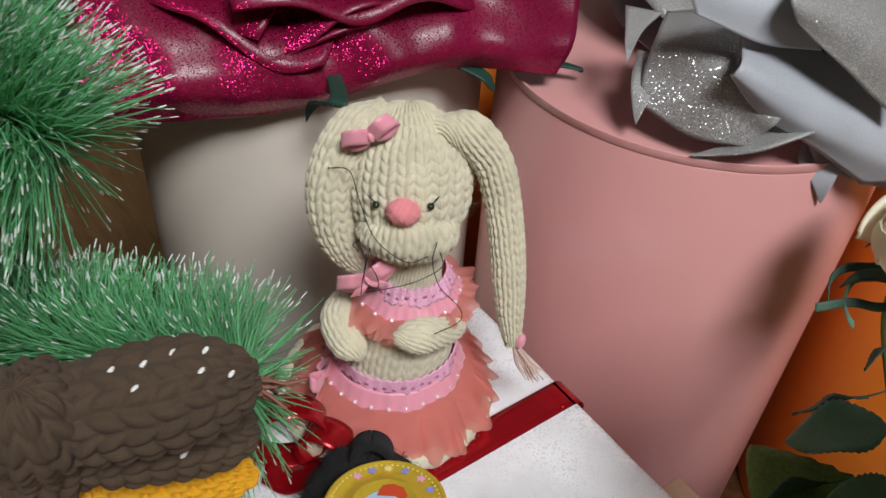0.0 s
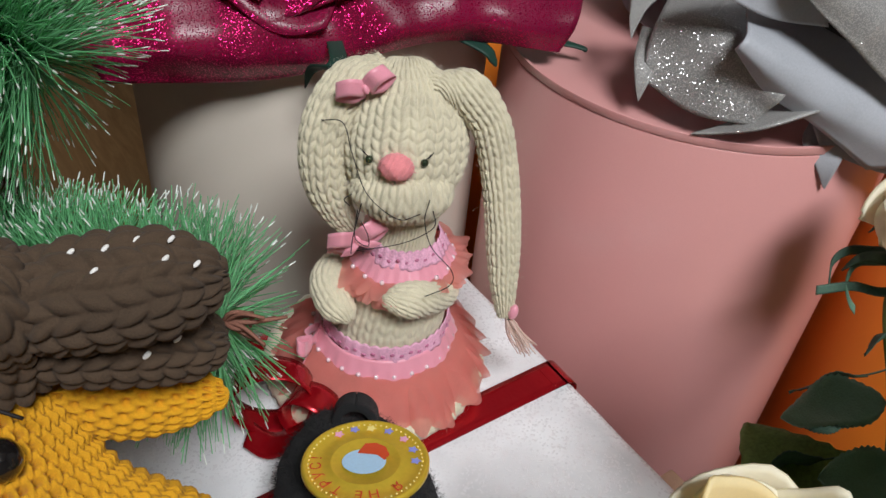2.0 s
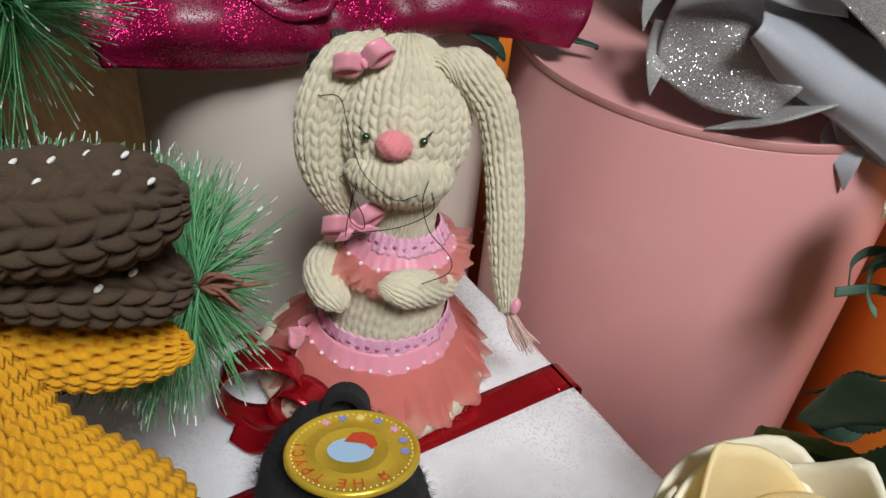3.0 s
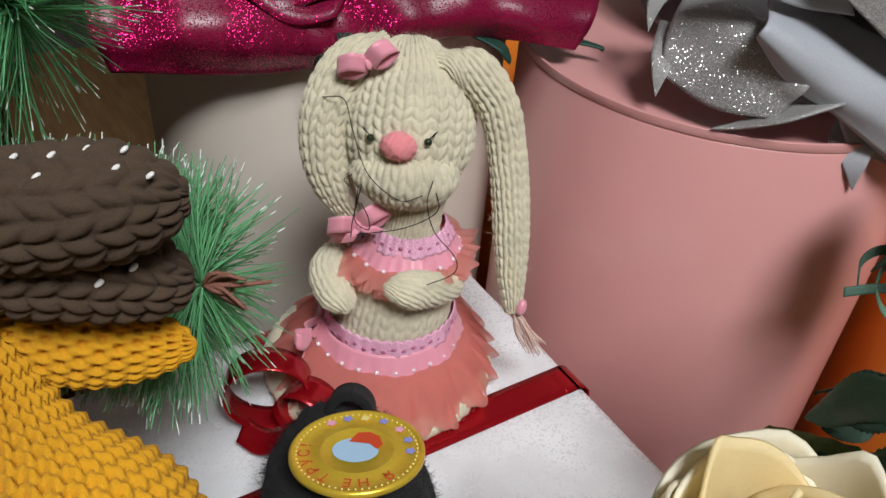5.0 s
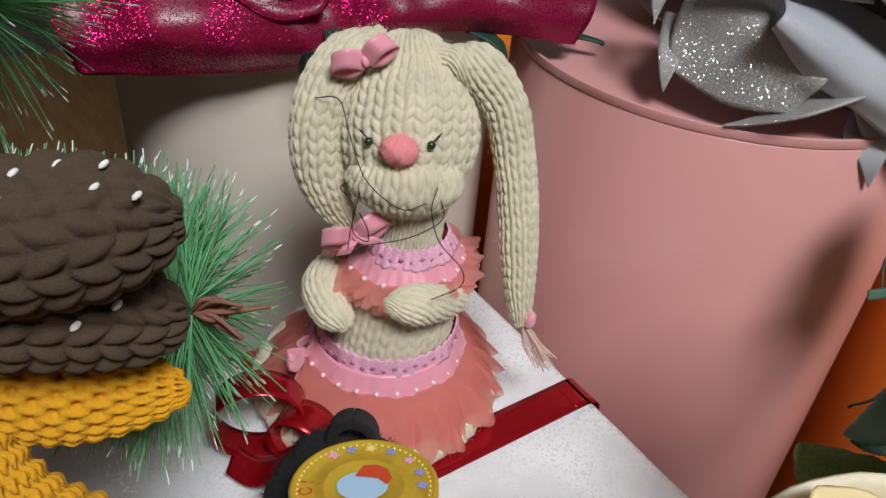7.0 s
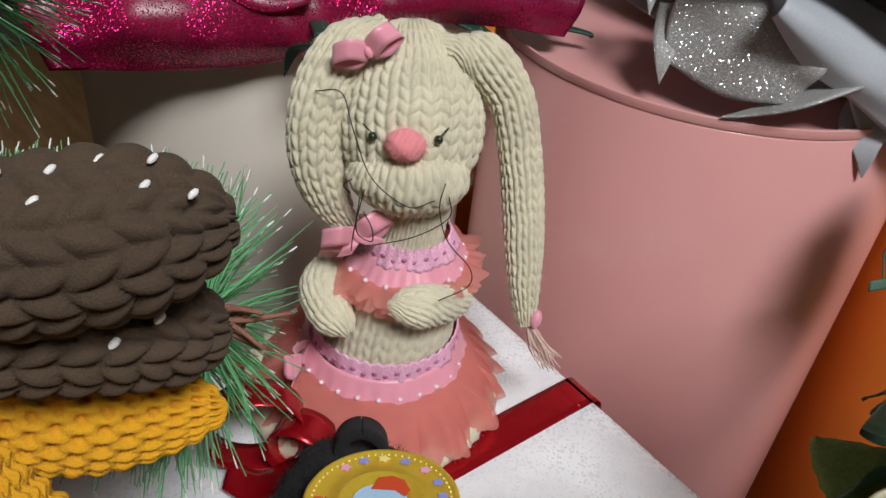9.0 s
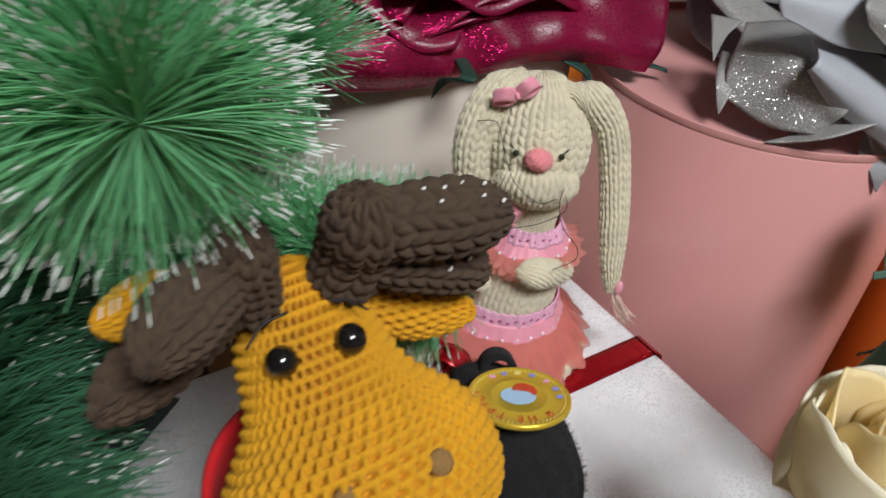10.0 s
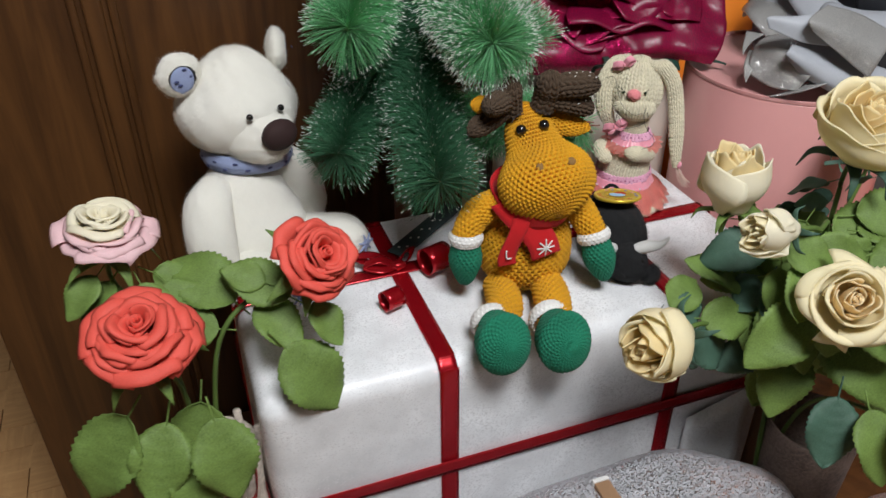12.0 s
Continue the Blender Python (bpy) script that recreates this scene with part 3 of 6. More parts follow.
for s, (x, y, z) in ((-1, (0.067, -0.103, 0.422)), (1, (0.127, -0.119, 0.42))):
    part("leg", swept([(0.136 + s * 0.027, 0.015, 0.41), (0.125 + s * 0.028, -0.03, 0.413), (x + 0.006, y + 0.04, 0.416)], [0.018, 0.0205, 0.019], 132, 80, pattern=crochet(20, 0.0048, 0.0022)), MUSTARD, moose)
    part("boot", swept([(x + 0.003, y + 0.05, 0.418), (x + 0.002, y + 0.035, z - 0.002), (x, y + 0.018, z - 0.003), (x, y, z), (x - 0.001, y - 0.012, z + 0.004)], [0.0, 0.0195, 0.0265, 0.0285, 0.0], 156, 110, 1.18, pattern=crochet(30, 0.0036, 0.0014)), GREEN_YARN, moose)
    part("boot_cuff", swept([(x + 0.004, y + 0.056, 0.416), (x + 0.0035, y + 0.05, 0.416), (x + 0.003, y + 0.043, 0.415)], [0.0205, 0.0225, 0.0205], 110, 22, pattern=crochet(26, 0.004, 0.0009)), WHITE_YARN, moose)
for sh, el, cuff, hand_end in (((0.112, 0.032, 0.508), (0.087, 0.031, 0.497), (0.0725, 0.025, 0.479), (0.0695, 0.019, 0.416)),
                               ((0.186, 0.026, 0.504), (0.205, 0.015, 0.488), (0.2145, -0.003, 0.466), (0.2245, -0.025, 0.412))):
    d = Vector(hand_end) - Vector(cuff)
    c = Vector(cuff)
    part("arm", swept([sh, el, c, c + d * 0.06], [0.016, 0.0175, 0.0165, 0.015], 110, 60, pattern=crochet(19, 0.0048, 0.0022)), MUSTARD, moose)
    part("mitten", swept([c, c + d * 0.3, c + d * 0.65, c + d * 0.9, c + d], [0.012, 0.0165, 0.0185, 0.014, 0.0], 120, 80, pattern=crochet(20, 0.004, 0.0018)), GREEN_YARN, moose)
    part("mitten_cuff", swept([c - d * 0.06, c + d * 0.04, c + d * 0.16], [0.0165, 0.0195, 0.0175], 110, 22, pattern=crochet(22, 0.004, 0.0009)), WHITE_YARN, moose)
VIEW = Vector((-0.05, -0.42, 0.88))


def seated(geo, toward, sink=0.0):
    """The place on a body's near side through which the line from the front of the box to a place runs, and the way out of it."""
    v = np.asarray(geo[0])
    d = np.array((Vector(toward) - VIEW).normalized())
    off = v - np.array(VIEW)
    along = off @ d
    side = np.linalg.norm(off - along[:, None] * d, axis=1)
    near = np.where(side < 0.005, along, 9.0)
    return VIEW + Vector(d) * (near.min() + sink)


for p in ((0.135, 0.029, 0.591), (0.162, 0.032, 0.590)):
    x, y, z = seated(face, p, 0.0015)
    part("eye", blob((x, y, z), (0.0058, 0.0058, 0.0058), 24, 14), BEAD_BLACK, moose)
    part("brow", tube([(x - 0.011, y + 0.003, z + 0.008), (x - 0.004, y + 0.006, z + 0.0135), (x + 0.005, y + 0.006, z + 0.0155)] if x < 0.15 else
                      [(x - 0.006, y + 0.006, z + 0.0155), (x + 0.002, y + 0.005, z + 0.013), (x + 0.008, y + 0.003, z + 0.008)], 0.0005, 6), THREAD, moose)
for p in ((0.134, -0.022, 0.575), (0.173, -0.013, 0.568)):
    x, y, z = seated(face, p, 0.0032)
    part("nostril", blob((x, y, z - 0.0012), (0.0048, 0.003, 0.0048), 20, 10, (-0.05, -0.6, 0.8)), material("brown_felt", (0.24, 0.13, 0.04), 0.95, vary=0.3, bump=0.5), moose)
# antlers, each of a trunk and two thick lobes
ANT = knit(8, 0.0064, 0.0026, 0.72)
part("antler", joined(swept([(0.168, 0.05, 0.602), (0.171, 0.045, 0.622), (0.17, 0.038, 0.638), (0.169, 0.037, 0.647)], [0.012, 0.0125, 0.0135, 0.0], 120, 90, pattern=ANT),
                      swept([(0.170, 0.042, 0.622), (0.182, 0.038, 0.628), (0.2, 0.032, 0.63), (0.214, 0.028, 0.63), (0.221, 0.026, 0.63)], [0.0, 0.0118, 0.0132, 0.0122, 0.0], 120, 120, side=(0, 0, 1), pattern=ANT),
                      swept([(0.170, 0.046, 0.611), (0.184, 0.043, 0.611), (0.203, 0.039, 0.606), (0.214, 0.036, 0.601), (0.2215, 0.035, 0.599)], [0.0, 0.0115, 0.0126, 0.0115, 0.0], 120, 110, side=(0, 0, 1), pattern=ANT)), BROWN_YARN, moose, "dark brown crochet antler with white stitches")
part("antler", joined(swept([(0.133, 0.053, 0.602), (0.129, 0.048, 0.622), (0.128, 0.044, 0.636), (0.128, 0.042, 0.643)], [0.011, 0.0115, 0.0115, 0.0], 120, 90, pattern=ANT),
                      swept([(0.130, 0.05, 0.612), (0.115, 0.04, 0.62), (0.1, 0.024, 0.625), (0.093, 0.015, 0.626), (0.091, 0.011, 0.626)], [0.0, 0.0105, 0.0118, 0.0105, 0.0], 120, 110, side=(0, 0, 1), pattern=ANT),
                      swept([(0.130, 0.052, 0.604), (0.112, 0.047, 0.602), (0.092, 0.037, 0.599), (0.08, 0.03, 0.597), (0.077, 0.028, 0.597)], [0.0, 0.01, 0.011, 0.01, 0.0], 120, 110, side=(0, 0, 1), pattern=ANT)), BROWN_YARN, moose, "dark brown crochet antler with white stitches")
for antler in [o for o in moose.children if o.name.startswith("antler")]:
    geo = ([v.co[:] for v in antler.data.vertices], [tuple(q.vertices) for q in antler.data.polygons])
    part("antler_fuzz", fuzz(geo, 900, 0.0022, 0.000025, 8, 1.2), BROWN_YARN, moose)
rng = np.random.default_rng(5)
for x, lean in ((0.210, -0.1), (0.207, -0.5), (0.203, 0.05), (0.2, -0.42), (0.196, -0.05), (0.192, -0.5), (0.189, 0.0), (0.213, -0.7)):
    c = Vector((x, 0.033 - 0.2 * (x - 0.197), 0.63)) + Vector((0, math.sin(lean), math.cos(lean))) * 0.0131
    part("white_stitch", blob(c, (0.0006, 0.0012, 0.0006), 10, 6, (0.8, 0.4, 0.25)), WHITE_YARN, moose)
for x, z in ((0.207, 0.613), (0.199, 0.611)):
    part("white_stitch", blob((x, 0.0275, z), (0.0008, 0.0014, 0.0008), 10, 6, (0.8, 0.4, 0.25)), WHITE_YARN, moose)
part("ear", swept([(0.172, 0.05, 0.59), (0.188, 0.046, 0.584), (0.205, 0.04, 0.579), (0.217, 0.036, 0.577), (0.2205, 0.035, 0.577)], [0.006, 0.0125, 0.0135, 0.010, 0.0], 130, 90, 0.5, (0, 0.5, 1), crochet(20, 0.0046, 0.0017)), MUSTARD, moose)
part("ear", swept([(0.12, 0.055, 0.6), (0.105, 0.052, 0.612), (0.09, 0.044, 0.619), (0.082, 0.04, 0.622)], [0.006, 0.011, 0.01, 0.0], 110, 60, 0.5, (0, 0.5, 1), crochet(18, 0.004, 0.0009)), MUSTARD, moose)
# felt scarf
ring = [(0.15 + 0.0425 * math.cos(w), 0.024 + 0.044 * math.sin(w), 0.513 + 0.008 * math.sin(w)) for w in np.linspace(0, 2 * math.pi, 25)]
part("scarf", joined(strip(ring, 0.022, [(0.3 * math.cos(w), 0.3 * math.sin(w), 1) for w in np.linspace(0, 2 * math.pi, 25)], 0.003, 100),
                     strip([(0.11, 0.008, 0.522), (0.121, -0.006, 0.508), (0.134, -0.014, 0.494), (0.143, -0.019, 0.479), (0.1485, -0.0205, 0.462)], 0.034, [(0.8, -0.3, 0.4), (0.9, -0.2, 0.45), (0.95, -0.1, 0.35), (1, 0, 0.25), (1, 0, 0.2)], 0.0025),
                     strip([(0.123, -0.010, 0.51), (0.117, -0.013, 0.495), (0.109, -0.012, 0.475), (0.106, -0.0105, 0.462), (0.107, -0.0105, 0.453)], 0.02, (1, -0.35, 0.25), 0.0025)), RED_FELT, moose, "red felt scarf with a white embroidered snowflake")
for w in (0, 45, 90, 135):
    dx, dz = 0.0105 * math.cos(radians(w)), 0.0105 * math.sin(radians(w))
    part("snowflake_stitch", tube([(0.1465 - dx, -0.0215, 0.473 - dz), (0.1465, -0.023, 0.473), (0.1465 + dx, -0.0215, 0.473 + dz)], 0.0009, 6), WHITE_YARN, moose)
part("snowflake_stitch", tube([(0.104, -0.0135, 0.474), (0.1045, -0.014, 0.464), (0.11, -0.0145, 0.463)], 0.0008, 6), WHITE_YARN, moose)


# ---- knitted rabbit ----
rabbit = thing("knitted_rabbit", (0.36, 0.165, BZ), "cream knitted rabbit doll in pink tulle skirt and collar, standing", "soft toy")
FACE = Vector((-0.44, -0.86, 0.25)).normalized()
RIGHT = Vector((0.86, -0.5, 0.0)).normalized()
UP = RIGHT.cross(FACE) * -1
HEAD = Vector((0.3635, 0.182, 0.5485))


def rab(r, u, o):
    """A place by the rabbit's head: to the picture's right, up, and out towards the viewer."""
    return HEAD + RIGHT * r * 0.92 + UP * u * 0.84 + FACE * o * 0.86


KN = knit(22, 0.0062, 0.0023)
HR = 0.0075
g = swept([rab(HR, 0.0475, -0.003), rab(HR, 0.037, -0.001), rab(HR, 0.008, 0), rab(HR - 0.001, -0.024, 0.003), rab(HR - 0.003, -0.046, 0.004)], [0.0, 0.0285, 0.0340, 0.0312, 0.0], 330, 220, 0.98, tuple(-FACE), KN)
part("head", g, CREAM_YARN, rabbit)
part("head_fuzz", fuzz(g, 5200, 0.0042, 0.00003, 1, 1.5), CREAM_FUZZ, rabbit)
# plump cheeks under the nose, with the stitches running down over them
g = swept([rab(0.006, -0.009, 0.022), rab(0.006, -0.0155, 0.0235), rab(0.006, -0.0255, 0.0235), rab(0.0055, -0.037, 0.02), rab(0.005, -0.0435, 0.016)], [0.0, 0.0215, 0.0262, 0.022, 0.0], 260, 130, 0.7, tuple(RIGHT), knit(20, 0.006, 0.0021))
part("muzzle", g, CREAM_YARN, rabbit)
part("muzzle_fuzz", fuzz(g, 1800, 0.0034, 0.00003, 2, 1.5), CREAM_FUZZ, rabbit)
g = blob(rab(0.001, -0.0065, 0.0425), (0.0068, 0.0085, 0.0068), 60, 40, tuple(RIGHT - UP * 0.12), lumps(0.0003, 20), tuple(UP))
part("nose", g, NOSE_PINK, rabbit, "pink felted wool nose")
part("nose_fuzz", fuzz(g, 420, 0.0022, 0.00005, 3), NOSE_PINK, rabbit)
for s in (-1, 1):
    e = rab(0.0012 + s * 0.0145, -0.0036, 0.0385 if s < 0 else 0.0415)
    part("eye", blob(e, (0.002, 0.002, 0.002), 18, 12), BEAD_GREEN, rabbit)
    for k in range(3):
        part("lash", tube([e + RIGHT * s * 0.0006 + UP * 0.002 + FACE * 0.001, e + RIGHT * s * (0.0018 + 0.0006 * k) + UP * (0.0032 + 0.0004 * k) + FACE * 0.001, e + RIGHT * s * (0.0027 + 0.0007 * k) + UP * (0.0042 + 0.0006 * k)], 0.00024, 4), THREAD, rabbit)
EARK = knit(10, 0.0062, 0.0021)
for pts, rad in (([rab(0.017, 0.035, 0.008), rab(0.038, 0.033, 0.014), rab(0.0535, 0.014, 0.014), rab(0.061, -0.012, 0.012), rab(0.0655, -0.04, 0.012), rab(0.0685, -0.07, 0.013), rab(0.071, -0.098, 0.014), rab(0.0735, -0.118, 0.015)], [0.0085, 0.0104, 0.0094, 0.009, 0.009, 0.0086, 0.007, 0.0035]),
                 ([rab(-0.004, 0.042, 0.004), rab(-0.0225, 0.034, 0.013), rab(-0.035, 0.012, 0.018), rab(-0.038, -0.012, 0.018), rab(-0.0345, -0.034, 0.015), rab(-0.027, -0.052, 0.010), rab(-0.02, -0.063, 0.006)], [0.008, 0.0112, 0.0116, 0.0112, 0.0104, 0.0085, 0.003])):
    g = swept(pts, rad, 132, 230, 0.62, tuple(RIGHT), EARK)
    part("ear", g, CREAM_YARN, rabbit)
    part("ear_fuzz", fuzz(g, 3400, 0.0042, 0.00003, 4, 1.5), CREAM_FUZZ, rabbit)
# tassel of the long ear
tip = rab(0.0735, -0.117, 0.015)
strands = []
for k in range(34):
    end = rab(0.089 + rng.normal(0, 0.0035), -0.143 + rng.normal(0, 0.004), 0.015)
    strands.append(tube([tip, (tip + end) / 2 + Vector(rng.normal(0, 0.0016, 3)), end], [0.0005, 0.0005, 0.0003], 4, 7))
part("ear_tassel", joined(*strands), material("peach_yarn_strands", (0.93, 0.74, 0.66), 0.85, vary=0.15, bump=0, through_light=0.3, sheer=0.25), rabbit, "loose peach yarn tassel")
part("ear_bead", blob(rab(0.0775, -0.1135, 0.018), (0.0028, 0.0048, 0.0028), 20, 12, tuple(UP + RIGHT * 0.2)), SATIN_PINK, rabbit)
# body


def middle(z):
    """The body's middle line, which leans a little."""
    return Vector((0.3552 + 0.13 * (z - 0.42), 0.1695 - 0.06 * (z - 0.42), z))


def bod(z, o=0.0, r=0.0):
    return middle(z) + Vector((FACE.x, FACE.y, 0)).normalized() * o + RIGHT * r


g = swept([bod(0.392), bod(0.408), bod(0.43), bod(0.452), bod(0.472), bod(0.488), bod(0.508), bod(0.53)], [0.026, 0.033, 0.0335, 0.0325, 0.028, 0.0175, 0.0155, 0.0155], 300, 200, 1.0, pattern=knit(26, 0.0075, 0.0016))
part("body", g, CREAM_YARN, rabbit)
part("body_fuzz", fuzz(g, 1500, 0.003, 0.00003, 6, 1.5), CREAM_FUZZ, rabbit)
for pts in ([bod(0.4764, 0.004, -0.0345), bod(0.4732, 0.018, -0.0382), bod(0.4687, 0.028, -0.0344), bod(0.4657, 0.035, -0.0282), bod(0.4631, 0.037, -0.0256)],
            [bod(0.4662, 0.008, 0.0274), bod(0.4699, 0.022, 0.0214), bod(0.4751, 0.032, 0.0092), bod(0.4786, 0.037, -0.0055), bod(0.4784, 0.037, -0.0110)]):
    g = swept(pts, [0.0075, 0.0098, 0.0101, 0.0093, 0.0], 120, 110, 0.85, pattern=knit(9, 0.006, 0.0014))
    part("arm", g, CREAM_YARN, rabbit)
    part("arm_fuzz", fuzz(g, 900, 0.0034, 0.00003, 7, 1.5), CREAM_FUZZ, rabbit)


def frill(z0, z1, r0, r1, waves, deep, seed, n=260, m=18, dome=0.62):
    """A gathered ring of soft tulle: it domes outwards, with pleats of uneven width that grow towards a ragged hem."""
    r = np.random.default_rng(seed)
    ph = r.uniform(0, 6.28, 6)
    w = np.linspace(0, 2 * np.pi, n)
    v = np.linspace(0, 1, m)[:, None]
    bent = w + 0.16 * np.sin(3 * w + ph[4]) + 0.09 * np.sin(5 * w + ph[5])
    fold = np.sin(waves * bent + ph[0]) + 0.55 * np.sin(2 * waves * bent + ph[1]) + 0.35 * np.sin((waves // 2) * bent + ph[2])
    rad = r0 + (r1 - r0) * v**dome + deep * v * fold[None, :] + 0.03 * (r1 - r0) * v * np.sin(2 * w + ph[3])[None, :]
    hem = 0.5 * np.sin(7 * bent + ph[3]) + 0.5 * np.sin(23 * bent + ph[1])
    z = z0 + (z1 - z0) * v**1.5 + deep * 0.5 * v**2 * hem[None, :]
    return np.stack([middle(z0).x + rad * np.cos(w), middle(z0).y + rad * np.sin(w), np.maximum(z, 0.3935)], -1).reshape(-1, 3), grid_faces(m, n, False)


for k, (z0, z1, r0, r1, waves, deep) in enumerate(((0.4245, 0.4005, 0.037, 0.066, 10, 0.0034), (0.4235, 0.403, 0.036, 0.065, 16, 0.0036), (0.423, 0.398, 0.035, 0.064, 12, 0.0036), (0.422, 0.405, 0.035, 0.06, 14, 0.002))):
    part("skirt_layer", frill(z0, z1, r0, r1, waves, deep, k), TULLE_CORAL, rabbit, "gathered coral pink tulle skirt")
for k, (z0, z1, r0, r1, waves, deep) in enumerate(((0.482, 0.4715, 0.021, 0.0365, 11, 0.002), (0.4825, 0.476, 0.02, 0.039, 16, 0.0022), (0.483, 0.480, 0.019, 0.0395, 12, 0.0024))):
    part("collar_layer", frill(z0, z1, r0, r1, waves, deep, 10 + k), TULLE_CORAL, rabbit, "coral tulle collar")
# fluffy cream hem under the skirt
w = np.linspace(0, 2 * np.pi, 41)
ring = [(middle(0.4).x + 0.0605 * math.cos(a), middle(0.4).y + 0.0605 * math.sin(a), 0.3995 + 0.001 * math.sin(5 * a)) for a in w]
g = tube(ring, 0.0072, 14, 200)
g = (np.asarray(g[0]) + np.random.default_rng(60).normal(0, 0.0005, np.asarray(g[0]).shape), g[1])
part("hem", g, CREAM_YARN, rabbit, "fluffy cream wool hem under the skirt")
part("hem_fuzz", fuzz(g, 2600, 0.0036, 0.00004, 61, 1.2), CREAM_FUZZ, rabbit)


def band(z0, z1, r0, r1, mat, name, scallop=0.0, count=40):
    w = np.linspace(0, 2 * np.pi, 240)
    v = np.linspace(0, 1, 8)[:, None]
    rad = r0 + (r1 - r0) * v + 0.0007 * np.sin(9 * w)[None, :] * v + 0.0004 * np.sin(31 * w)[None, :] * v
    z = z0 + (z1 - z0) * v + scallop * np.abs(np.sin(count / 2 * w))[None, :] * (1 - v)
    return part(name, sheet(np.stack([middle(z0).x + rad * np.cos(w), middle(z0).y + rad * np.sin(w), z], -1), 0.0008), mat, rabbit)


band(0.434, 0.4225, 0.0378, 0.0432, SATIN_PINK, "waist_ribbon")
band(0.4415, 0.4325, 0.0362, 0.0375, LACE_PINK, "waist_lace", 0.0018)
band(0.491, 0.4805, 0.0222, 0.0305, SATIN_PINK, "collar_ribbon")
band(0.4965, 0.4885, 0.0195, 0.0245, LACE_PINK, "collar_lace", 0.0015, 30)
# eyelets of the lace, as small dark pink rings
for z, r, count, tall in ((0.4372, 0.0378, 44, 0.0014), (0.4928, 0.0228, 28, 0.0013)):
    for k in range(count):
        a = 2 * math.pi * k / count
        out = Vector((math.cos(a), math.sin(a), 0.15))
        part("lace_eyelet", blob((middle(z).x + r * out.x, middle(z).y + r * out.y, z + 0.0008 * (-1) ** k), (0.0011, 0.0004, tall), 8, 5, tuple(out), None, (0, 0, 1)), LACE_SHADE, rabbit)
for z, r, count in ((0.4253, 0.0424, 26), (0.4828, 0.0298, 18)):
    for k in range(count):
        w = 2 * math.pi * k / count
        part("pearl", blob((middle(z).x + r * math.cos(w), middle(z).y + r * math.sin(w), z), (0.0014, 0.0014, 0.0014), 10, 6), PEARL, rabbit)


def bow(name, at, right, up, out, size, mat, parent, tails=0.0, label=""):
    """A tied bow: two open folded loops, a knot and, where told, two tails."""
    at, right, up, out = Vector(at), Vector(right), Vector(up), Vector(out)
    geos = []
    for s in (-1, 1):
        c = [at, at + right * s * size * 0.5 + up * size * 0.34 + out * size * 0.42, at + right * s * size + up * size * 0.36 + out * size * 0.16,
             at + right * s * size * 1.04 + up * size * 0.2 - out * size * 0.1, at + right * s * size * 0.5 - up * size * 0.06 - out * size * 0.02, at]
        geos.append(strip(c, size * 0.72, tuple(up + right * s * -0.45 + out * 0.15), size * 0.018, 40))
        if tails:
            c = [at, at + right * s * size * 0.35 - up * tails * 0.5 + out * size * 0.2, at + right * s * size * 0.6 - up * tails + out * size * 0.1]
            geos.append(strip(c, size * 0.5, tuple(right + up * s * 0.2), size * 0.018, 20))
    geos.append(blob(at + out * size * 0.1, (size * 0.13, size * 0.22, size * 0.12), 16, 10, tuple(up)))
    return part(name, joined(*geos), mat, parent, label)


bow("head_bow", rab(-0.0155, 0.0355, 0.032), RIGHT + UP * 0.45, UP - RIGHT * 0.45, FACE, 0.0116, SATIN_PINK, rabbit, label="small pink satin bow")
bow("neck_bow", rab(-0.018, -0.06, 0.026), RIGHT + UP * 0.4, UP - RIGHT * 0.35, FACE, 0.013, SATIN_PINK, rabbit, 0.006, "pink satin bow")
bow("waist_bow", bod(0.430, 0.02, -0.042), -FACE + RIGHT * 0.4, Vector((0, 0, 1)), -RIGHT + FACE * 0.5, 0.0125, SATIN_PINK, rabbit, 0.026, "pink satin bow with long tails")
# loose black threads of the whiskers
for pts in ([(-0.038, 0.0155, 0.028), (-0.027, 0.0165, 0.036), (-0.022, 0.0, 0.042), (-0.014, -0.022, 0.047), (0.002, -0.035, 0.051), (0.014, -0.032, 0.05)],
            [(-0.022, -0.024, 0.042), (-0.026, -0.027, 0.043), (-0.023, -0.031, 0.043)],
            [(-0.017, -0.028, 0.046), (-0.021, -0.05, 0.044), (-0.022, -0.062, 0.042)],
            [(-0.019, -0.032, 0.046), (-0.02, -0.05, 0.045), (-0.013, -0.056, 0.044), (-0.013, -0.049, 0.044), (-0.017, -0.04, 0.044)],
            [(-0.019, -0.06, 0.042), (0.004, -0.056, 0.04), (0.018, -0.049, 0.04), (0.023, -0.041, 0.044), (0.021, -0.031, 0.047)],
            [(0.019, -0.024, 0.047), (0.0165, -0.036, 0.05), (0.021, -0.053, 0.05), (0.033, -0.069, 0.048), (0.033, -0.08, 0.046), (0.019, -0.087, 0.048)]):
    part("whisker_thread", tube([rab(*p) for p in pts], 0.00027, 5, 60), THREAD, rabbit)


# ---- white plush bear ----
bear = thing("plush_bear", (-0.14, 0.2, BZ), "white plush polar bear with brown nose and blue scarf, sitting", "soft toy")
BF = Vector((0.4, -0.9, -0.1)).normalized()
BR = Vector((0.914, 0.406, 0.0)).normalized()
BFB, BRB = Vector((0.62, -0.78, 0)).normalized(), Vector((0.78, 0.62, 0)).normalized()
BU = BF.cross(BR)
BH = Vector((-0.133, 0.222, 0.588))


def bea(r, u, o):
    return BH + BR * r + BU * u + BF * o


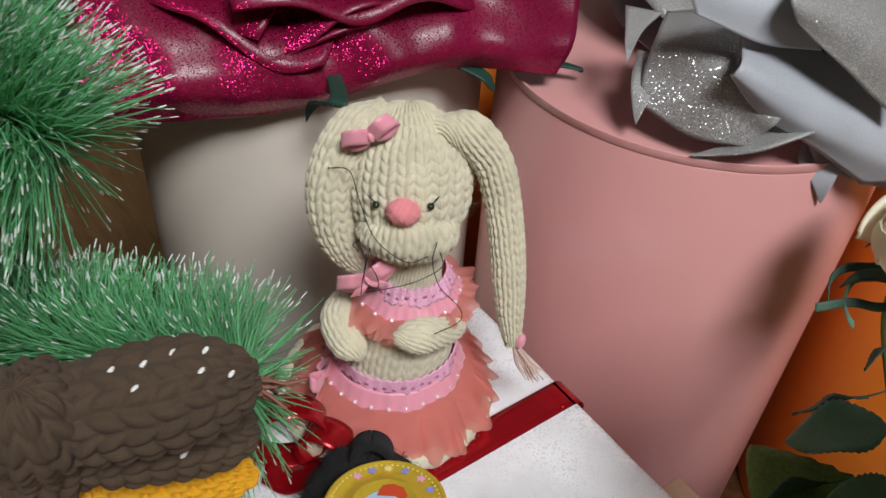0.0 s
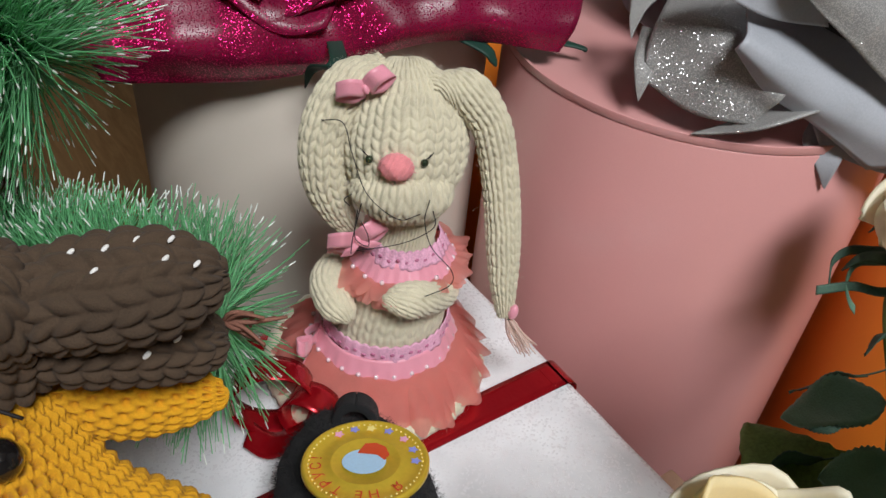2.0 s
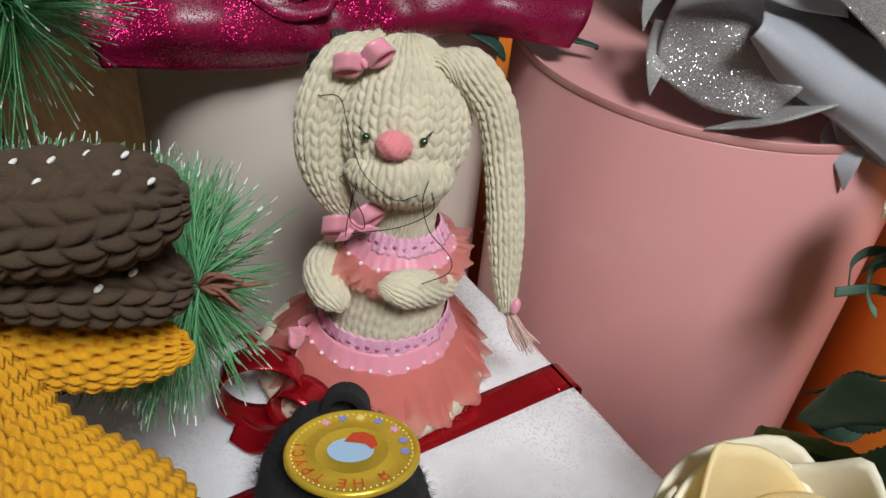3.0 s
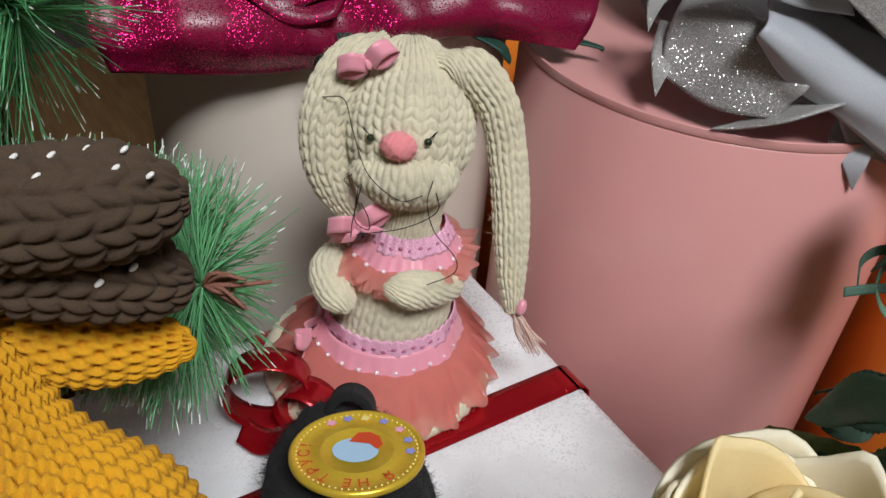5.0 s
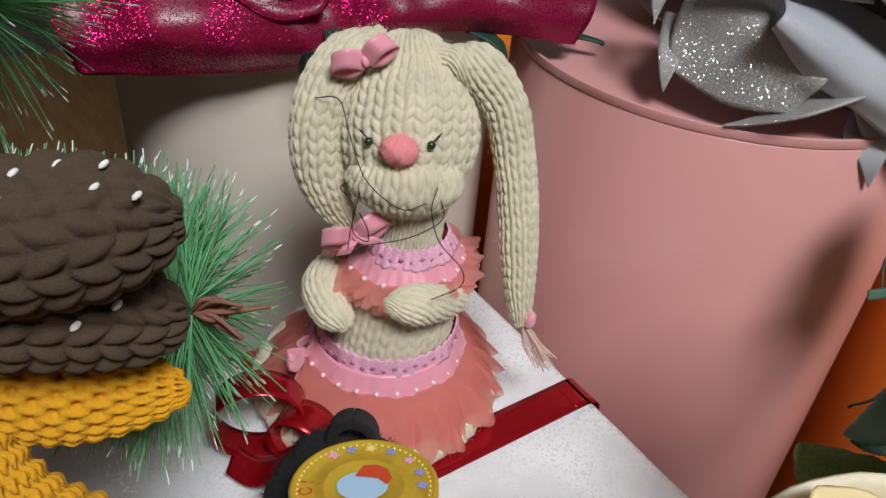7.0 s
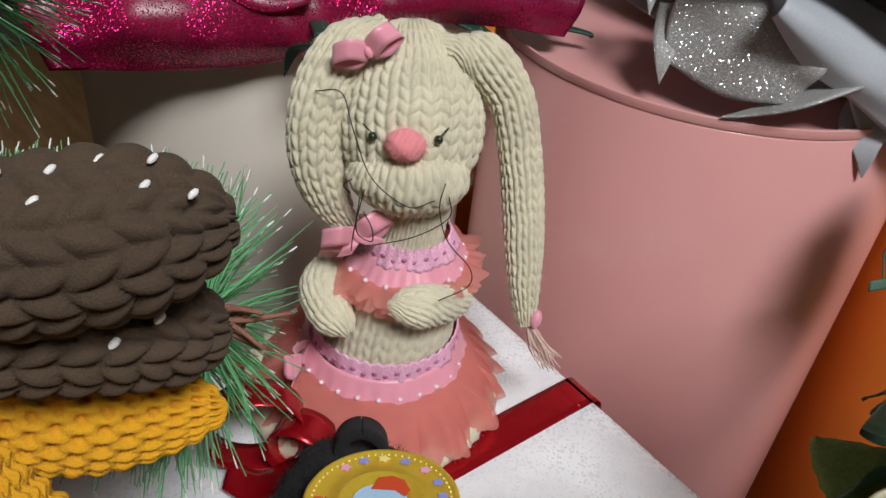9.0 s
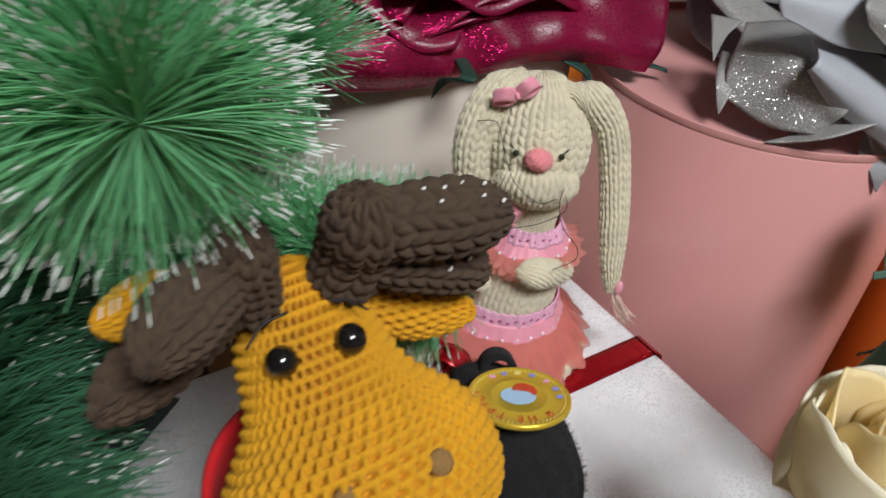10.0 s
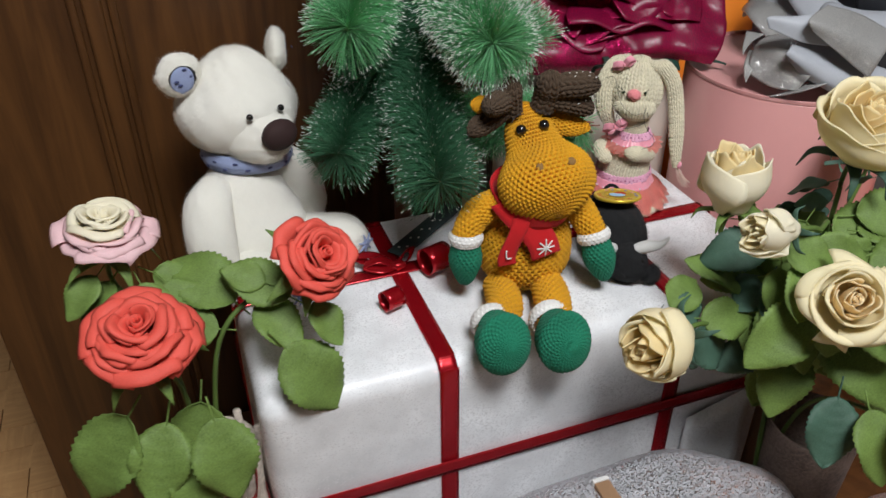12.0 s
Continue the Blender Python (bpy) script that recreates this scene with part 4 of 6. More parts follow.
def plush(name, g, count, seed, length=0.0034):
    ob = part(name, g, PLUSH_WHITE, bear)
    part(name + "_fur", fuzz(g, count * 3, length * 0.8, 0.00007, seed, 0.9), PILE_WHITE, bear)
    return ob


SOFT = lumps(0.0006, 1.0)
plush("head", swept([bea(0, 0.06, -0.012), bea(0, 0.043, -0.006), bea(0, 0.003, 0.0), bea(0, -0.04, 0.004), bea(0, -0.062, 0.006)], [0.0, 0.05, 0.069, 0.062, 0.0], 90, 60, 0.94, tuple(BR), SOFT), 9000, 21)
plush("muzzle", swept([bea(0, -0.02, 0.035), bea(0, -0.024, 0.055), bea(0, -0.028, 0.072), bea(0, -0.03, 0.083)], [0.04, 0.04, 0.03, 0.0], 60, 36, 0.9, tuple(BR), SOFT), 2600, 22)
part("nose", blob(bea(0.002, -0.008, 0.083), (0.0212, 0.0178, 0.0135), 40, 24, tuple(BU), None, tuple(BR)), NOSE_BROWN, bear, "dark brown velvet nose")
for s, r, u, o in ((-1, -0.022, 0.013, 0.064), (1, 0.017, 0.013, 0.0645)):
    part("eye", blob(bea(r, u, o + 0.001), (0.0038, 0.0038, 0.0038), 20, 12), BEAD_BLACK, bear)
for s in (-1, 1):
    c = bea(s * 0.061, 0.046, -0.004)
    ax = (BF - BR * 0.15) if s < 0 else (BF * 0.5 + BR * 0.85)
    plush("ear", swept([c - ax * 0.012, c - ax * 0.006, c + ax * 0.006, c + ax * 0.010], [0.0, 0.0235, 0.0235, 0.015], 48, 24, 1.0, tuple(BR), SOFT), 1500, 23 + s)
    part("ear_lining", blob(c + ax * 0.0085 - BU * 0.002, (0.013, 0.003, 0.0155), 30, 12, tuple(ax), None, tuple(BR)), BLUE_CLOTH, bear, "blue patterned ear lining")
    for k in range(4):
        a = rng.uniform(0, 6.28)
        part("ear_print", blob(c + ax * 0.0115 + BR * 0.008 * math.cos(a) + BU * (0.009 * math.sin(a) + 0.002), (0.0028, 0.0006, 0.0018), 8, 5, tuple(ax), None, tuple(BR)), NAVY_PRINT, bear)
BB = Vector((-0.143, 0.198, 0))


def bb(z, o=0.0, r=0.0):
    return Vector((BB.x, BB.y, z)) + BFB * o + BRB * r


plush("body", swept([bb(0.388), bb(0.41), bb(0.45), bb(0.49), bb(0.52), bb(0.535)], [0.02, 0.068, 0.07, 0.056, 0.04, 0.0], 80, 56, 0.95, pattern=SOFT), 7500, 31)
for s in (-1, 1):
    plush("arm", swept([bb(0.515, 0.0, s * 0.036), bb(0.49, 0.012, s * 0.066), bb(0.45, 0.025, s * 0.078), bb(0.422, 0.035, s * 0.07), bb(0.413, 0.038, s * 0.066)], [0.014, 0.026, 0.028, 0.025, 0.0], 50, 40, 0.9, pattern=SOFT), 2600, 33 + s)
    plush("leg", swept([bb(0.418, 0.02, s * 0.035), bb(0.416, 0.06, s * 0.05), bb(0.42, 0.1, s * 0.058), bb(0.424, 0.125, s * 0.06), bb(0.425, 0.131, s * 0.06)], [0.024, 0.027, 0.029, 0.029, 0.0], 50, 40, 1.0, pattern=SOFT), 2600, 36 + s)
    c = bb(0.421, 0.131, s * 0.06)
    arms = []
    for k in range(7):
        a = 2 * math.pi * k / 7
        d = BRB * math.cos(a) + Vector((0, 0, 1)) * math.sin(a)
        arms.append(tube([c + BFB * 0.001, c + d * 0.014 + BFB * 0.0], [0.0024, 0.0008], 6, 6))
    part("foot_star", joined(*arms, blob(c, (0.006, 0.002, 0.006), 16, 8, tuple(BF))), BLUE_CLOTH, bear, "blue star on the foot pad")
w = np.linspace(0, 2 * np.pi, 60)
part("scarf", sheet(np.stack([np.stack([BH.x + 0.003 + (0.052 - 0.004 * abs(v)) * np.cos(w), BH.y - 0.008 + (0.052 - 0.004 * abs(v)) * np.sin(w), 0.527 + 0.0105 * v + 0.006 * np.cos(w + 2.3)], -1) for v in np.linspace(-1, 1, 7)]), 0.002), BLUE_CLOTH, bear, "blue patterned cloth scarf")
for k in range(26):
    a = 2 * math.pi * k / 26
    part("scarf_print", blob((BH.x + 0.003 + 0.0528 * math.cos(a), BH.y - 0.008 + 0.0528 * math.sin(a), 0.527 + 0.004 * (-1) ** k + 0.006 * math.cos(a + 2.3)), (0.0032, 0.0016, 0.0007), 8, 5, (0, 0, 1), None, (-math.sin(a), math.cos(a), 0)), NAVY_PRINT, bear)

# ---- black plush bull with a medal ----
bull = thing("plush_bull", (0.27, 0.05, BZ), "small black plush bull with pale grey horns, lying on the box", "soft toy")


def black_plush(name, g, count, seed):
    part(name, g, PLUSH_BLACK, bull)
    part(name + "_fur", fuzz(g, count * 2, 0.0034, 0.0001, seed, 0.9), PLUSH_BLACK, bull)


black_plush("body", swept([(0.298, 0.122, 0.42), (0.293, 0.105, 0.424), (0.281, 0.062, 0.424), (0.268, 0.02, 0.42), (0.264, 0.0, 0.418)], [0.0, 0.034, 0.040, 0.036, 0.0], 70, 50, 0.82, pattern=lumps(0.0008, 1.0)), 4200, 41)
black_plush("head", swept([(0.252, 0.012, 0.42), (0.262, 0.0, 0.416), (0.272, -0.016, 0.41), (0.277, -0.026, 0.407)], [0.0, 0.025, 0.021, 0.0], 60, 40, 0.9, pattern=lumps(0.0006, 1.0)), 2200, 42)
black_plush("snout", blob((0.287, -0.022, 0.404), (0.012, 0.012, 0.0105), 30, 20), 600, 43)
part("horn", swept([(0.272, -0.006, 0.432), (0.283, -0.012, 0.437), (0.295, -0.02, 0.442), (0.302, -0.022, 0.448), (0.305, -0.022, 0.451)], [0.006, 0.0075, 0.0065, 0.004, 0.0], 30, 30), HORN_GREY, bull)
part("horn", swept([(0.25, 0.006, 0.432), (0.24, 0.0, 0.436), (0.232, -0.005, 0.436), (0.228, -0.007, 0.438)], [0.006, 0.0075, 0.0055, 0.0], 30, 30), HORN_GREY, bull)
part("eye", blob((0.2725, -0.0195, 0.4235), (0.003, 0.003, 0.003), 16, 10), BEAD_BLACK, bull)
part("eyelid", blob((0.2705, -0.019, 0.4215), (0.0042, 0.0015, 0.0028), 16, 8, (0.1, -0.8, 0.5)), HORN_GREY, bull)
lw = np.linspace(0, 2 * np.pi, 30)
part("hanging_loop", strip([Vector((0.3, 0.1, 0.4455)) + Vector((0.82, -0.55, 0)) * 0.0095 * math.sin(a) + Vector((0.1, 0.2, 1)) * 0.0105 * math.cos(a) for a in lw], 0.016, (0.5, 0.8, -0.5), 0.004, 60), PLUSH_BLACK, bull, "black cloth loop")

MC, MN = Vector((0.2845, 0.063, 0.4665)), Vector((0.08, 0.22, 0.95)).normalized()
MX = Vector((0.82, -0.56, 0)).normalized()
MX = (MX - MN * MX.dot(MN)).normalized()
MY = MN.cross(MX)
MP = Matrix.Translation(MC) @ Matrix((MX, MY, MN)).transposed().to_4x4()
medal = thing("gold_medal", MC, "round gold foil medal with red lettering, lying on the bull", "medal")
MR = 0.0285
part("disc", turned(lathe((0, 0, 0), [(0, -0.004), (MR - 0.0015, -0.004), (MR, -0.0025), (MR, -0.0008), (MR - 0.0008, 0.0003), (MR - 0.002, 0.0), (MR - 0.0026, -0.0006), (MR * 0.56, -0.0006), (MR * 0.54, -0.0002), (MR * 0.52, -0.0006), (0, -0.0006)], 96), MP), GOLD, medal)


def medal_at(a, r, h=0.0):
    return MP @ Vector((r * math.cos(radians(a)), r * math.sin(radians(a)), h))


for a, mat in ((128, PRINT_PINK), (108, PRINT_VIOLET), (88, PRINT_YELLOW), (66, PRINT_VIOLET), (42, PRINT_PINK), (20, PRINT_VIOLET), (0, PRINT_VIOLET)):
    star = [medal_at(a, MR * 0.78) + (MX * math.cos(2 * math.pi * k / 10) + MY * math.sin(2 * math.pi * k / 10)) * (0.0026 if k % 2 == 0 else 0.0015) for k in range(10)]
    part("star_print", ([tuple(p) for p in star], [tuple(range(10))]), mat, medal, smooth=False)
for k in range(60):
    a = 6 * k
    part("rim_dot", turned(blob((0, 0, 0), (0.0005, 0.0003, 0.0005), 6, 4), Matrix.Translation(medal_at(a, MR * 0.885, -0.0003))), PRINT_YELLOW, medal)
disc = [MP @ Vector((0.0098 * math.cos(a) - 0.0006, 0.0082 * math.sin(a) - 0.001, 0.0002)) for a in np.linspace(0, 6.28, 28)[:-1]]
part("blue_print", ([tuple(p) for p in disc], [tuple(range(27))]), PRINT_BLUE, medal, smooth=False)
fan = [MP @ Vector((x, y, 0.0006)) for x, y in ((-0.004, 0.004), (-0.001, 0.0105), (0.004, 0.0112), (0.0085, 0.0085), (0.0105, 0.003), (0.0085, -0.0005), (0.005, 0.003), (0.001, 0.0035))]
part("red_print", ([tuple(p) for p in fan], [tuple(range(8))]), PRINT_RED, medal, smooth=False)
for ch, a in zip("Я НЕ ТРУС!", (-48, 0, -76, -93, 0, -119, -136, -152, -168, -182)):
    if ch == " ":
        continue
    cu = bpy.data.curves.new("letter", "FONT")
    cu.body, cu.size, cu.align_x, cu.align_y, cu.extrude, cu.resolution_u = ch, 0.0068, "CENTER", "CENTER", 0.00005, 3
    ob = new("letter", cu)
    bpy.context.view_layer.update()
    me = bpy.data.meshes.new_from_object(ob)
    bpy.data.objects.remove(ob)
    me.materials.append(PRINT_RED)
    me.transform(MP @ Matrix.Translation((MR * 0.76 * math.cos(radians(a)), MR * 0.76 * math.sin(radians(a)), 0.0002)) @ Matrix.Rotation(radians(a - 90), 4, "Z"))
    place(new("letter", me), medal)

# ---- ribbon bows on the box ----
tie = thing("ribbon_bow", (RX_L, RY, BZ), "shiny red ribbon bow with curled loops", "ribbon")


def loop_roll(at, axis, r, width, parent, turns=1.15, start=0.0):
    """A ribbon rolled into a loop that lies on the box."""
    ax = Vector(axis).normalized()
    e1 = Vector((0, 0, 1))
    e2 = ax.cross(e1)
    pts = [Vector(at) + e1 * r * math.sin(a + start) + e2 * r * math.cos(a + start) for a in np.linspace(0, 2 * math.pi * turns, 40)]
    return part("loop", strip(pts, width, tuple(ax), 0.0007, 80), RIBBON_RED, parent)


loop_roll((0.058, 0.086, 0.4125), (0.95, 0.3, 0), 0.016, 0.032, tie)
loop_roll((-0.012, 0.034, 0.407), (0.95, 0.3, 0), 0.0115, 0.022, tie)
for a, b in (((-0.03, 0.128, 0.408), (0.3, 1, 0.3)), ((-0.024, 0.112, 0.404), (0.5, 1, 0.5)), ((0.04, 0.122, 0.406), (1, 0.6, 0.3))):
    c = Vector((RX_L, RY, BZ + 0.008))
    p = Vector(a)
    part("bow_strand", strip([c, (c + p) / 2 + Vector((0, 0, 0.008)), p, (c + p) / 2 - Vector((0, 0.008, 0.001)), c], 0.011, b, 0.0006, 40), RIBBON_RED, tie)
part("knot", blob((RX_L, RY, BZ + 0.009), (0.011, 0.008, 0.006), 20, 12, (0.3, 1, 0)), RIBBON_RED, tie)
tie = thing("ribbon_bow", (RX_R, RY, BZ), "shiny red ribbon bow with curled loops", "ribbon")
loop_roll((0.2795, 0.158, 0.416), (-0.4, -0.9, 0.1), 0.0225, 0.019, tie, 1.1, 2.4)
loop_roll((0.295, 0.142, 0.409), (-0.8, -0.6, 0.1), 0.015, 0.02, tie, 1.0, 1.0)
part("bow_strand", strip([(RX_R, RY, 0.401), (0.288, 0.125, 0.412), (0.27, 0.14, 0.398), (0.262, 0.155, 0.397)], 0.018, (0.6, 0.8, 0), 0.0006), RIBBON_RED, tie)
part("knot", blob((RX_R, RY, BZ + 0.009), (0.011, 0.008, 0.006), 20, 12, (0.3, 1, 0)), RIBBON_RED, tie)
tag = thing("dark_strip", (0.07, 0.165, BZ), "dark grey-green strip with white dots", "strip")
part("cloth", strip([(0.022, 0.132, 0.3975), (0.06, 0.162, 0.398), (0.105, 0.196, 0.399), (0.13, 0.215, 0.4)], 0.026, (-0.6, 0.8, 0), 0.0012), material("dark_grey_green_cloth", (0.03, 0.05, 0.05), 0.7, vary=0.3), tag)
for k in range(9):
    part("dot", blob((0.03 + 0.01 * k, 0.139 + 0.0075 * k + 0.005 * (-1) ** k, 0.3992), (0.0018, 0.0004, 0.0018), 10, 4), WHITE_YARN, tag)

# side loop of ribbon hanging at the box's end
part("loop", strip([Vector((-0.2, -0.06, 0.3)) + Vector((0.012 * math.sin(a) - 0.004, 0.02 * math.cos(a) * 0.6, 0.032 * math.cos(a))) for a in np.linspace(0, 6.28, 24)], 0.014, (0.2, 1, 0.1), 0.0007, 60), RIBBON_RED, bpy.data.objects["red_ribbon"])

# ---- artificial pine ----
pine = thing("artificial_pine", (0.08, 0.285, 0), "green artificial pine with white frosted needle tips", "tree")
part("trunk", tube([(0.08, 0.3, 0.0), (0.08, 0.29, 0.4), (0.082, 0.285, 0.8), (0.08, 0.285, 1.25)], [0.013, 0.012, 0.01, 0.006], 10, 30), TWIG, pine)


def branch(base, tip, length, count, seed, mat=PINE, start=0.12, fan=0.5, lean=0.32, frost=0.4):
    """A wire with needles all round it, like a bottle brush, and frosted tips."""
    r = np.random.default_rng(seed)
    base, tip = np.array(base, float), np.array(tip, float)
    sag = glide([base, (base + tip) / 2 + (0, 0, 0.006), tip], 60)
    wire = part("branch", tube(sag[::12].tolist() + [tip.tolist()], [0.003, 0.0028, 0.0025, 0.002, 0.0018, 0.0012], 8, 30), TWIG, pine)
    s = start + (1 - start) * r.random(count) ** 0.75
    i = np.minimum((s * 59).astype(int), 58)
    root = sag[i] + (sag[i + 1] - sag[i]) * (s * 59 - i)[:, None]
    ax = tip - base
    ax /= np.linalg.norm(ax)
    a = np.cross(ax, (0.2, 0.1, 1.0))
    a /= np.linalg.norm(a)
    b = np.cross(ax, a)
    w = r.uniform(0, 2 * np.pi, count)
    fwd = lean + r.normal(0, 0.16, count) + fan * np.clip(s - 0.9, 0, 1) * 10 * r.random(count)
    d = np.cos(w)[:, None] * a + np.sin(w)[:, None] * b + fwd[:, None] * ax
    d /= np.linalg.norm(d, axis=1)[:, None]
    ln = length * (0.86 + 0.2 * r.random(count)) * (1 - 0.15 * r.random(count) ** 3)
    mid = root + d * (ln * 0.55)[:, None] + r.normal(0, 0.0012, (count, 3))
    end = root + d * ln[:, None] + np.array([0, 0, -0.0025]) + r.normal(0, 0.002, (count, 3))
    e1 = np.cross(d, r.normal(size=(count, 3)))
    e1 /= np.linalg.norm(e1, axis=1)[:, None]
    e2 = np.cross(d, e1)

    def prism(p0, p1, p2, w0, w1, w2):
        verts = []
        for p, wd in ((p0, w0), (p1, w1), (p2, w2)):
            for q in range(3):
                an = 2 * np.pi * q / 3
                verts.append(p + (np.cos(an) * e1 + np.sin(an) * e2) * wd)
        v = np.stack(verts, 1).reshape(-1, 3)
        o = np.arange(len(p0))[:, None] * 9
        f = []
        for ring in (0, 3):
            for q in range(3):
                f.append(np.concatenate([o + ring + q, o + ring + (q + 1) % 3, o + ring + 3 + (q + 1) % 3, o + ring + 3 + q], 1))
        return v, np.concatenate(f).tolist()

    nd = part("needles", prism(root, mid, end, 0.00036, 0.00033, 0.0002), mat, wire)
    nd["kind"] = "stuff"
    k = r.random(count) < frost
    e1, e2 = e1[k], e2[k]
    near = mid[k] + (end[k] - mid[k]) * 0.86
    fr = part("needle_frost", prism(near, (near + end[k]) / 2, end[k] + d[k] * 0.0005, 0.00024, 0.00034, 0.00026), PINE_TIP, wire)
    fr["kind"] = "stuff"


branch((0.085, 0.285, 0.74), (0.103, 0.035, 0.685), 0.05, 3770, 1, lean=0.12, start=0.6, frost=0.9)
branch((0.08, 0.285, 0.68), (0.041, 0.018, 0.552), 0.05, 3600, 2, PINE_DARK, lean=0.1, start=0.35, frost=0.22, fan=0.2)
branch((0.08, 0.285, 0.76), (-0.022, 0.112, 0.69), 0.05, 3045, 3, lean=0.22, start=0.3)
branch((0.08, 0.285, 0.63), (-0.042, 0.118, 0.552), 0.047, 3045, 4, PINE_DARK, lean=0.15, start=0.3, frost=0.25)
branch((0.085, 0.285, 0.495), (0.236, 0.085, 0.556), 0.047, 4200, 5, lean=0.05, start=0.2, fan=0.1)
branch((0.085, 0.285, 0.72), (0.206, 0.17, 0.626), 0.052, 3600, 9, lean=0.2, start=0.3, frost=0.7)
branch((0.085, 0.285, 0.84), (0.13, 0.11, 0.775), 0.06, 2465, 6, lean=0.3, start=0.3)
branch((0.08, 0.285, 0.87), (-0.01, 0.13, 0.80), 0.06, 2175, 7, lean=0.3, start=0.3)
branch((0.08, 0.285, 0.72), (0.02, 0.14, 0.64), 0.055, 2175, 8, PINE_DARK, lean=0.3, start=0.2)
for k in range(9):
    d = Vector((0.016 + rng.normal(0, 0.006), -0.012 + rng.normal(0, 0.006), rng.normal(0.002, 0.007)))
    c = Vector((0.236, 0.085, 0.556))
    part("twig_tip", tube([c, c + d * 0.4 + Vector(rng.normal(0, 0.002, 3)), c + d * 0.68 + Vector(rng.normal(0, 0.002, 3)) + Vector((0, 0, -0.003))], [0.0011, 0.0009, 0.0007], 5, 7), TWIG, pine, "bare reddish twig")


# ---- flowers ----
def petal(n_ang, r0, r1, z0, z1, bulge, curl, seed, thick, ruffle=0.0, nu=15, nv=14, roll=0.5, tip=0.06):
    """A petal standing on a ring: it swells outwards, then its lip rolls back."""
    r = np.random.default_rng(seed)
    u = np.linspace(-1, 1, nu)[None, :]
    v = np.linspace(0, 1, nv)[:, None]
    width = n_ang * (0.5 + 0.5 * np.sin(np.pi * np.clip(v * 0.6, 0, 1)) ** 0.8)
    lip = np.clip((v - roll) / (1 - roll), 0, 1)
    phi = u * width * (1 - 0.12 * lip**3)
    a, b, c = r.uniform(0, 6.28, 3)
    reach = 1 - 0.16 * np.abs(u) ** 2.6 + tip * np.exp(-((u - r.normal(0, 0.15)) / 0.22) ** 2) + 0.03 * np.sin(4 * u + a)
    rad = r0 + (r1 - r0) * v**0.85 + bulge * np.sin(np.pi * v) * 0.5
    high = z0 + (z1 - z0) * np.sin(v * np.pi / 2) ** 0.9 * (1 - 0.1 * np.abs(u) ** 2.2)
    rad = rad + curl * reach * lip**1.25 + 0.2 * curl * np.abs(u) ** 3 * v
    high = high - curl * (0.5 + 0.25 * np.abs(u) ** 2) * lip**2.6
    high = high + ruffle * v**2 * (np.sin(2.3 * u + a) + 0.6 * np.sin(5.1 * u + b) + 0.3 * np.sin(8.0 * u + c))
    rad = rad + 0.5 * ruffle * v**2 * np.sin(4.0 * u + c)
    return sheet(np.stack([rad * np.cos(phi), rad * np.sin(phi), high], -1), thick)


def leaf_mesh(length, width, seed, teeth=14, fold=0.25, droop=0.25):
    r = np.random.default_rng(seed)
    nu, nv = 9, teeth * 2 + 1
    u = np.linspace(-1, 1, nu)[None, :]
    v = np.linspace(0, 1, nv)[:, None]
    half = width / 2 * np.sin(np.pi * np.clip(v, 0.0, 1) ** 0.8) ** 0.75 + 1e-4
    tooth = 1 + 0.04 * ((np.arange(nv) % 2)[:, None] * 2 - 1) * np.abs(u) ** 6
    x = u * half * tooth
    y = v * length + 0 * u
    z = -fold * np.abs(x) * -1 * 0.6 - droop * length * v**2 + 0.05 * length * np.sin(3 * np.pi * v + r.uniform(0, 6)) * u**2
    vein = 0.0006 * np.abs(np.sin(v * np.pi * 7 + np.abs(u) * 3))
    g, f = sheet(np.stack([x, y, z + vein], -1), 0.0009)
    stalk, sf = tube([(0, -0.018, 0.003), (0, -0.006, 0.001), (0, 0.003, 0)], 0.0009, 5, 6)
    return joined((g, f), (stalk, sf))


LEAVES = {}
for kind, mat in (("green", LEAF), ("dark", LEAF_DARK), ("blue", LEAF_BLUE)):
    LEAVES[kind] = [mesh_of("leaf", *leaf_mesh(0.062 + 0.008 * k, 0.044 + 0.005 * k, k, droop=0.12 + 0.12 * k), mat) for k in range(3)]


def leaf_at(parent, at, up, along, size=1.0, kind="green", which=0):
    """One leaf under a plant: up is the way its upper face looks, along the way its tip points."""
    ob = new("leaf", LEAVES[kind][which % 3])
    z = Vector(up).normalized()
    y = (Vector(along) - z * Vector(along).dot(z)).normalized()
    x = y.cross(z)
    ob.parent = parent
    ob.matrix_parent_inverse = Matrix.Translation(parent.location).inverted()
    ob.matrix_basis = Matrix.Translation(at) @ Matrix((x, y, z)).transposed().to_4x4() @ Matrix.Scale(size, 4)
    return ob


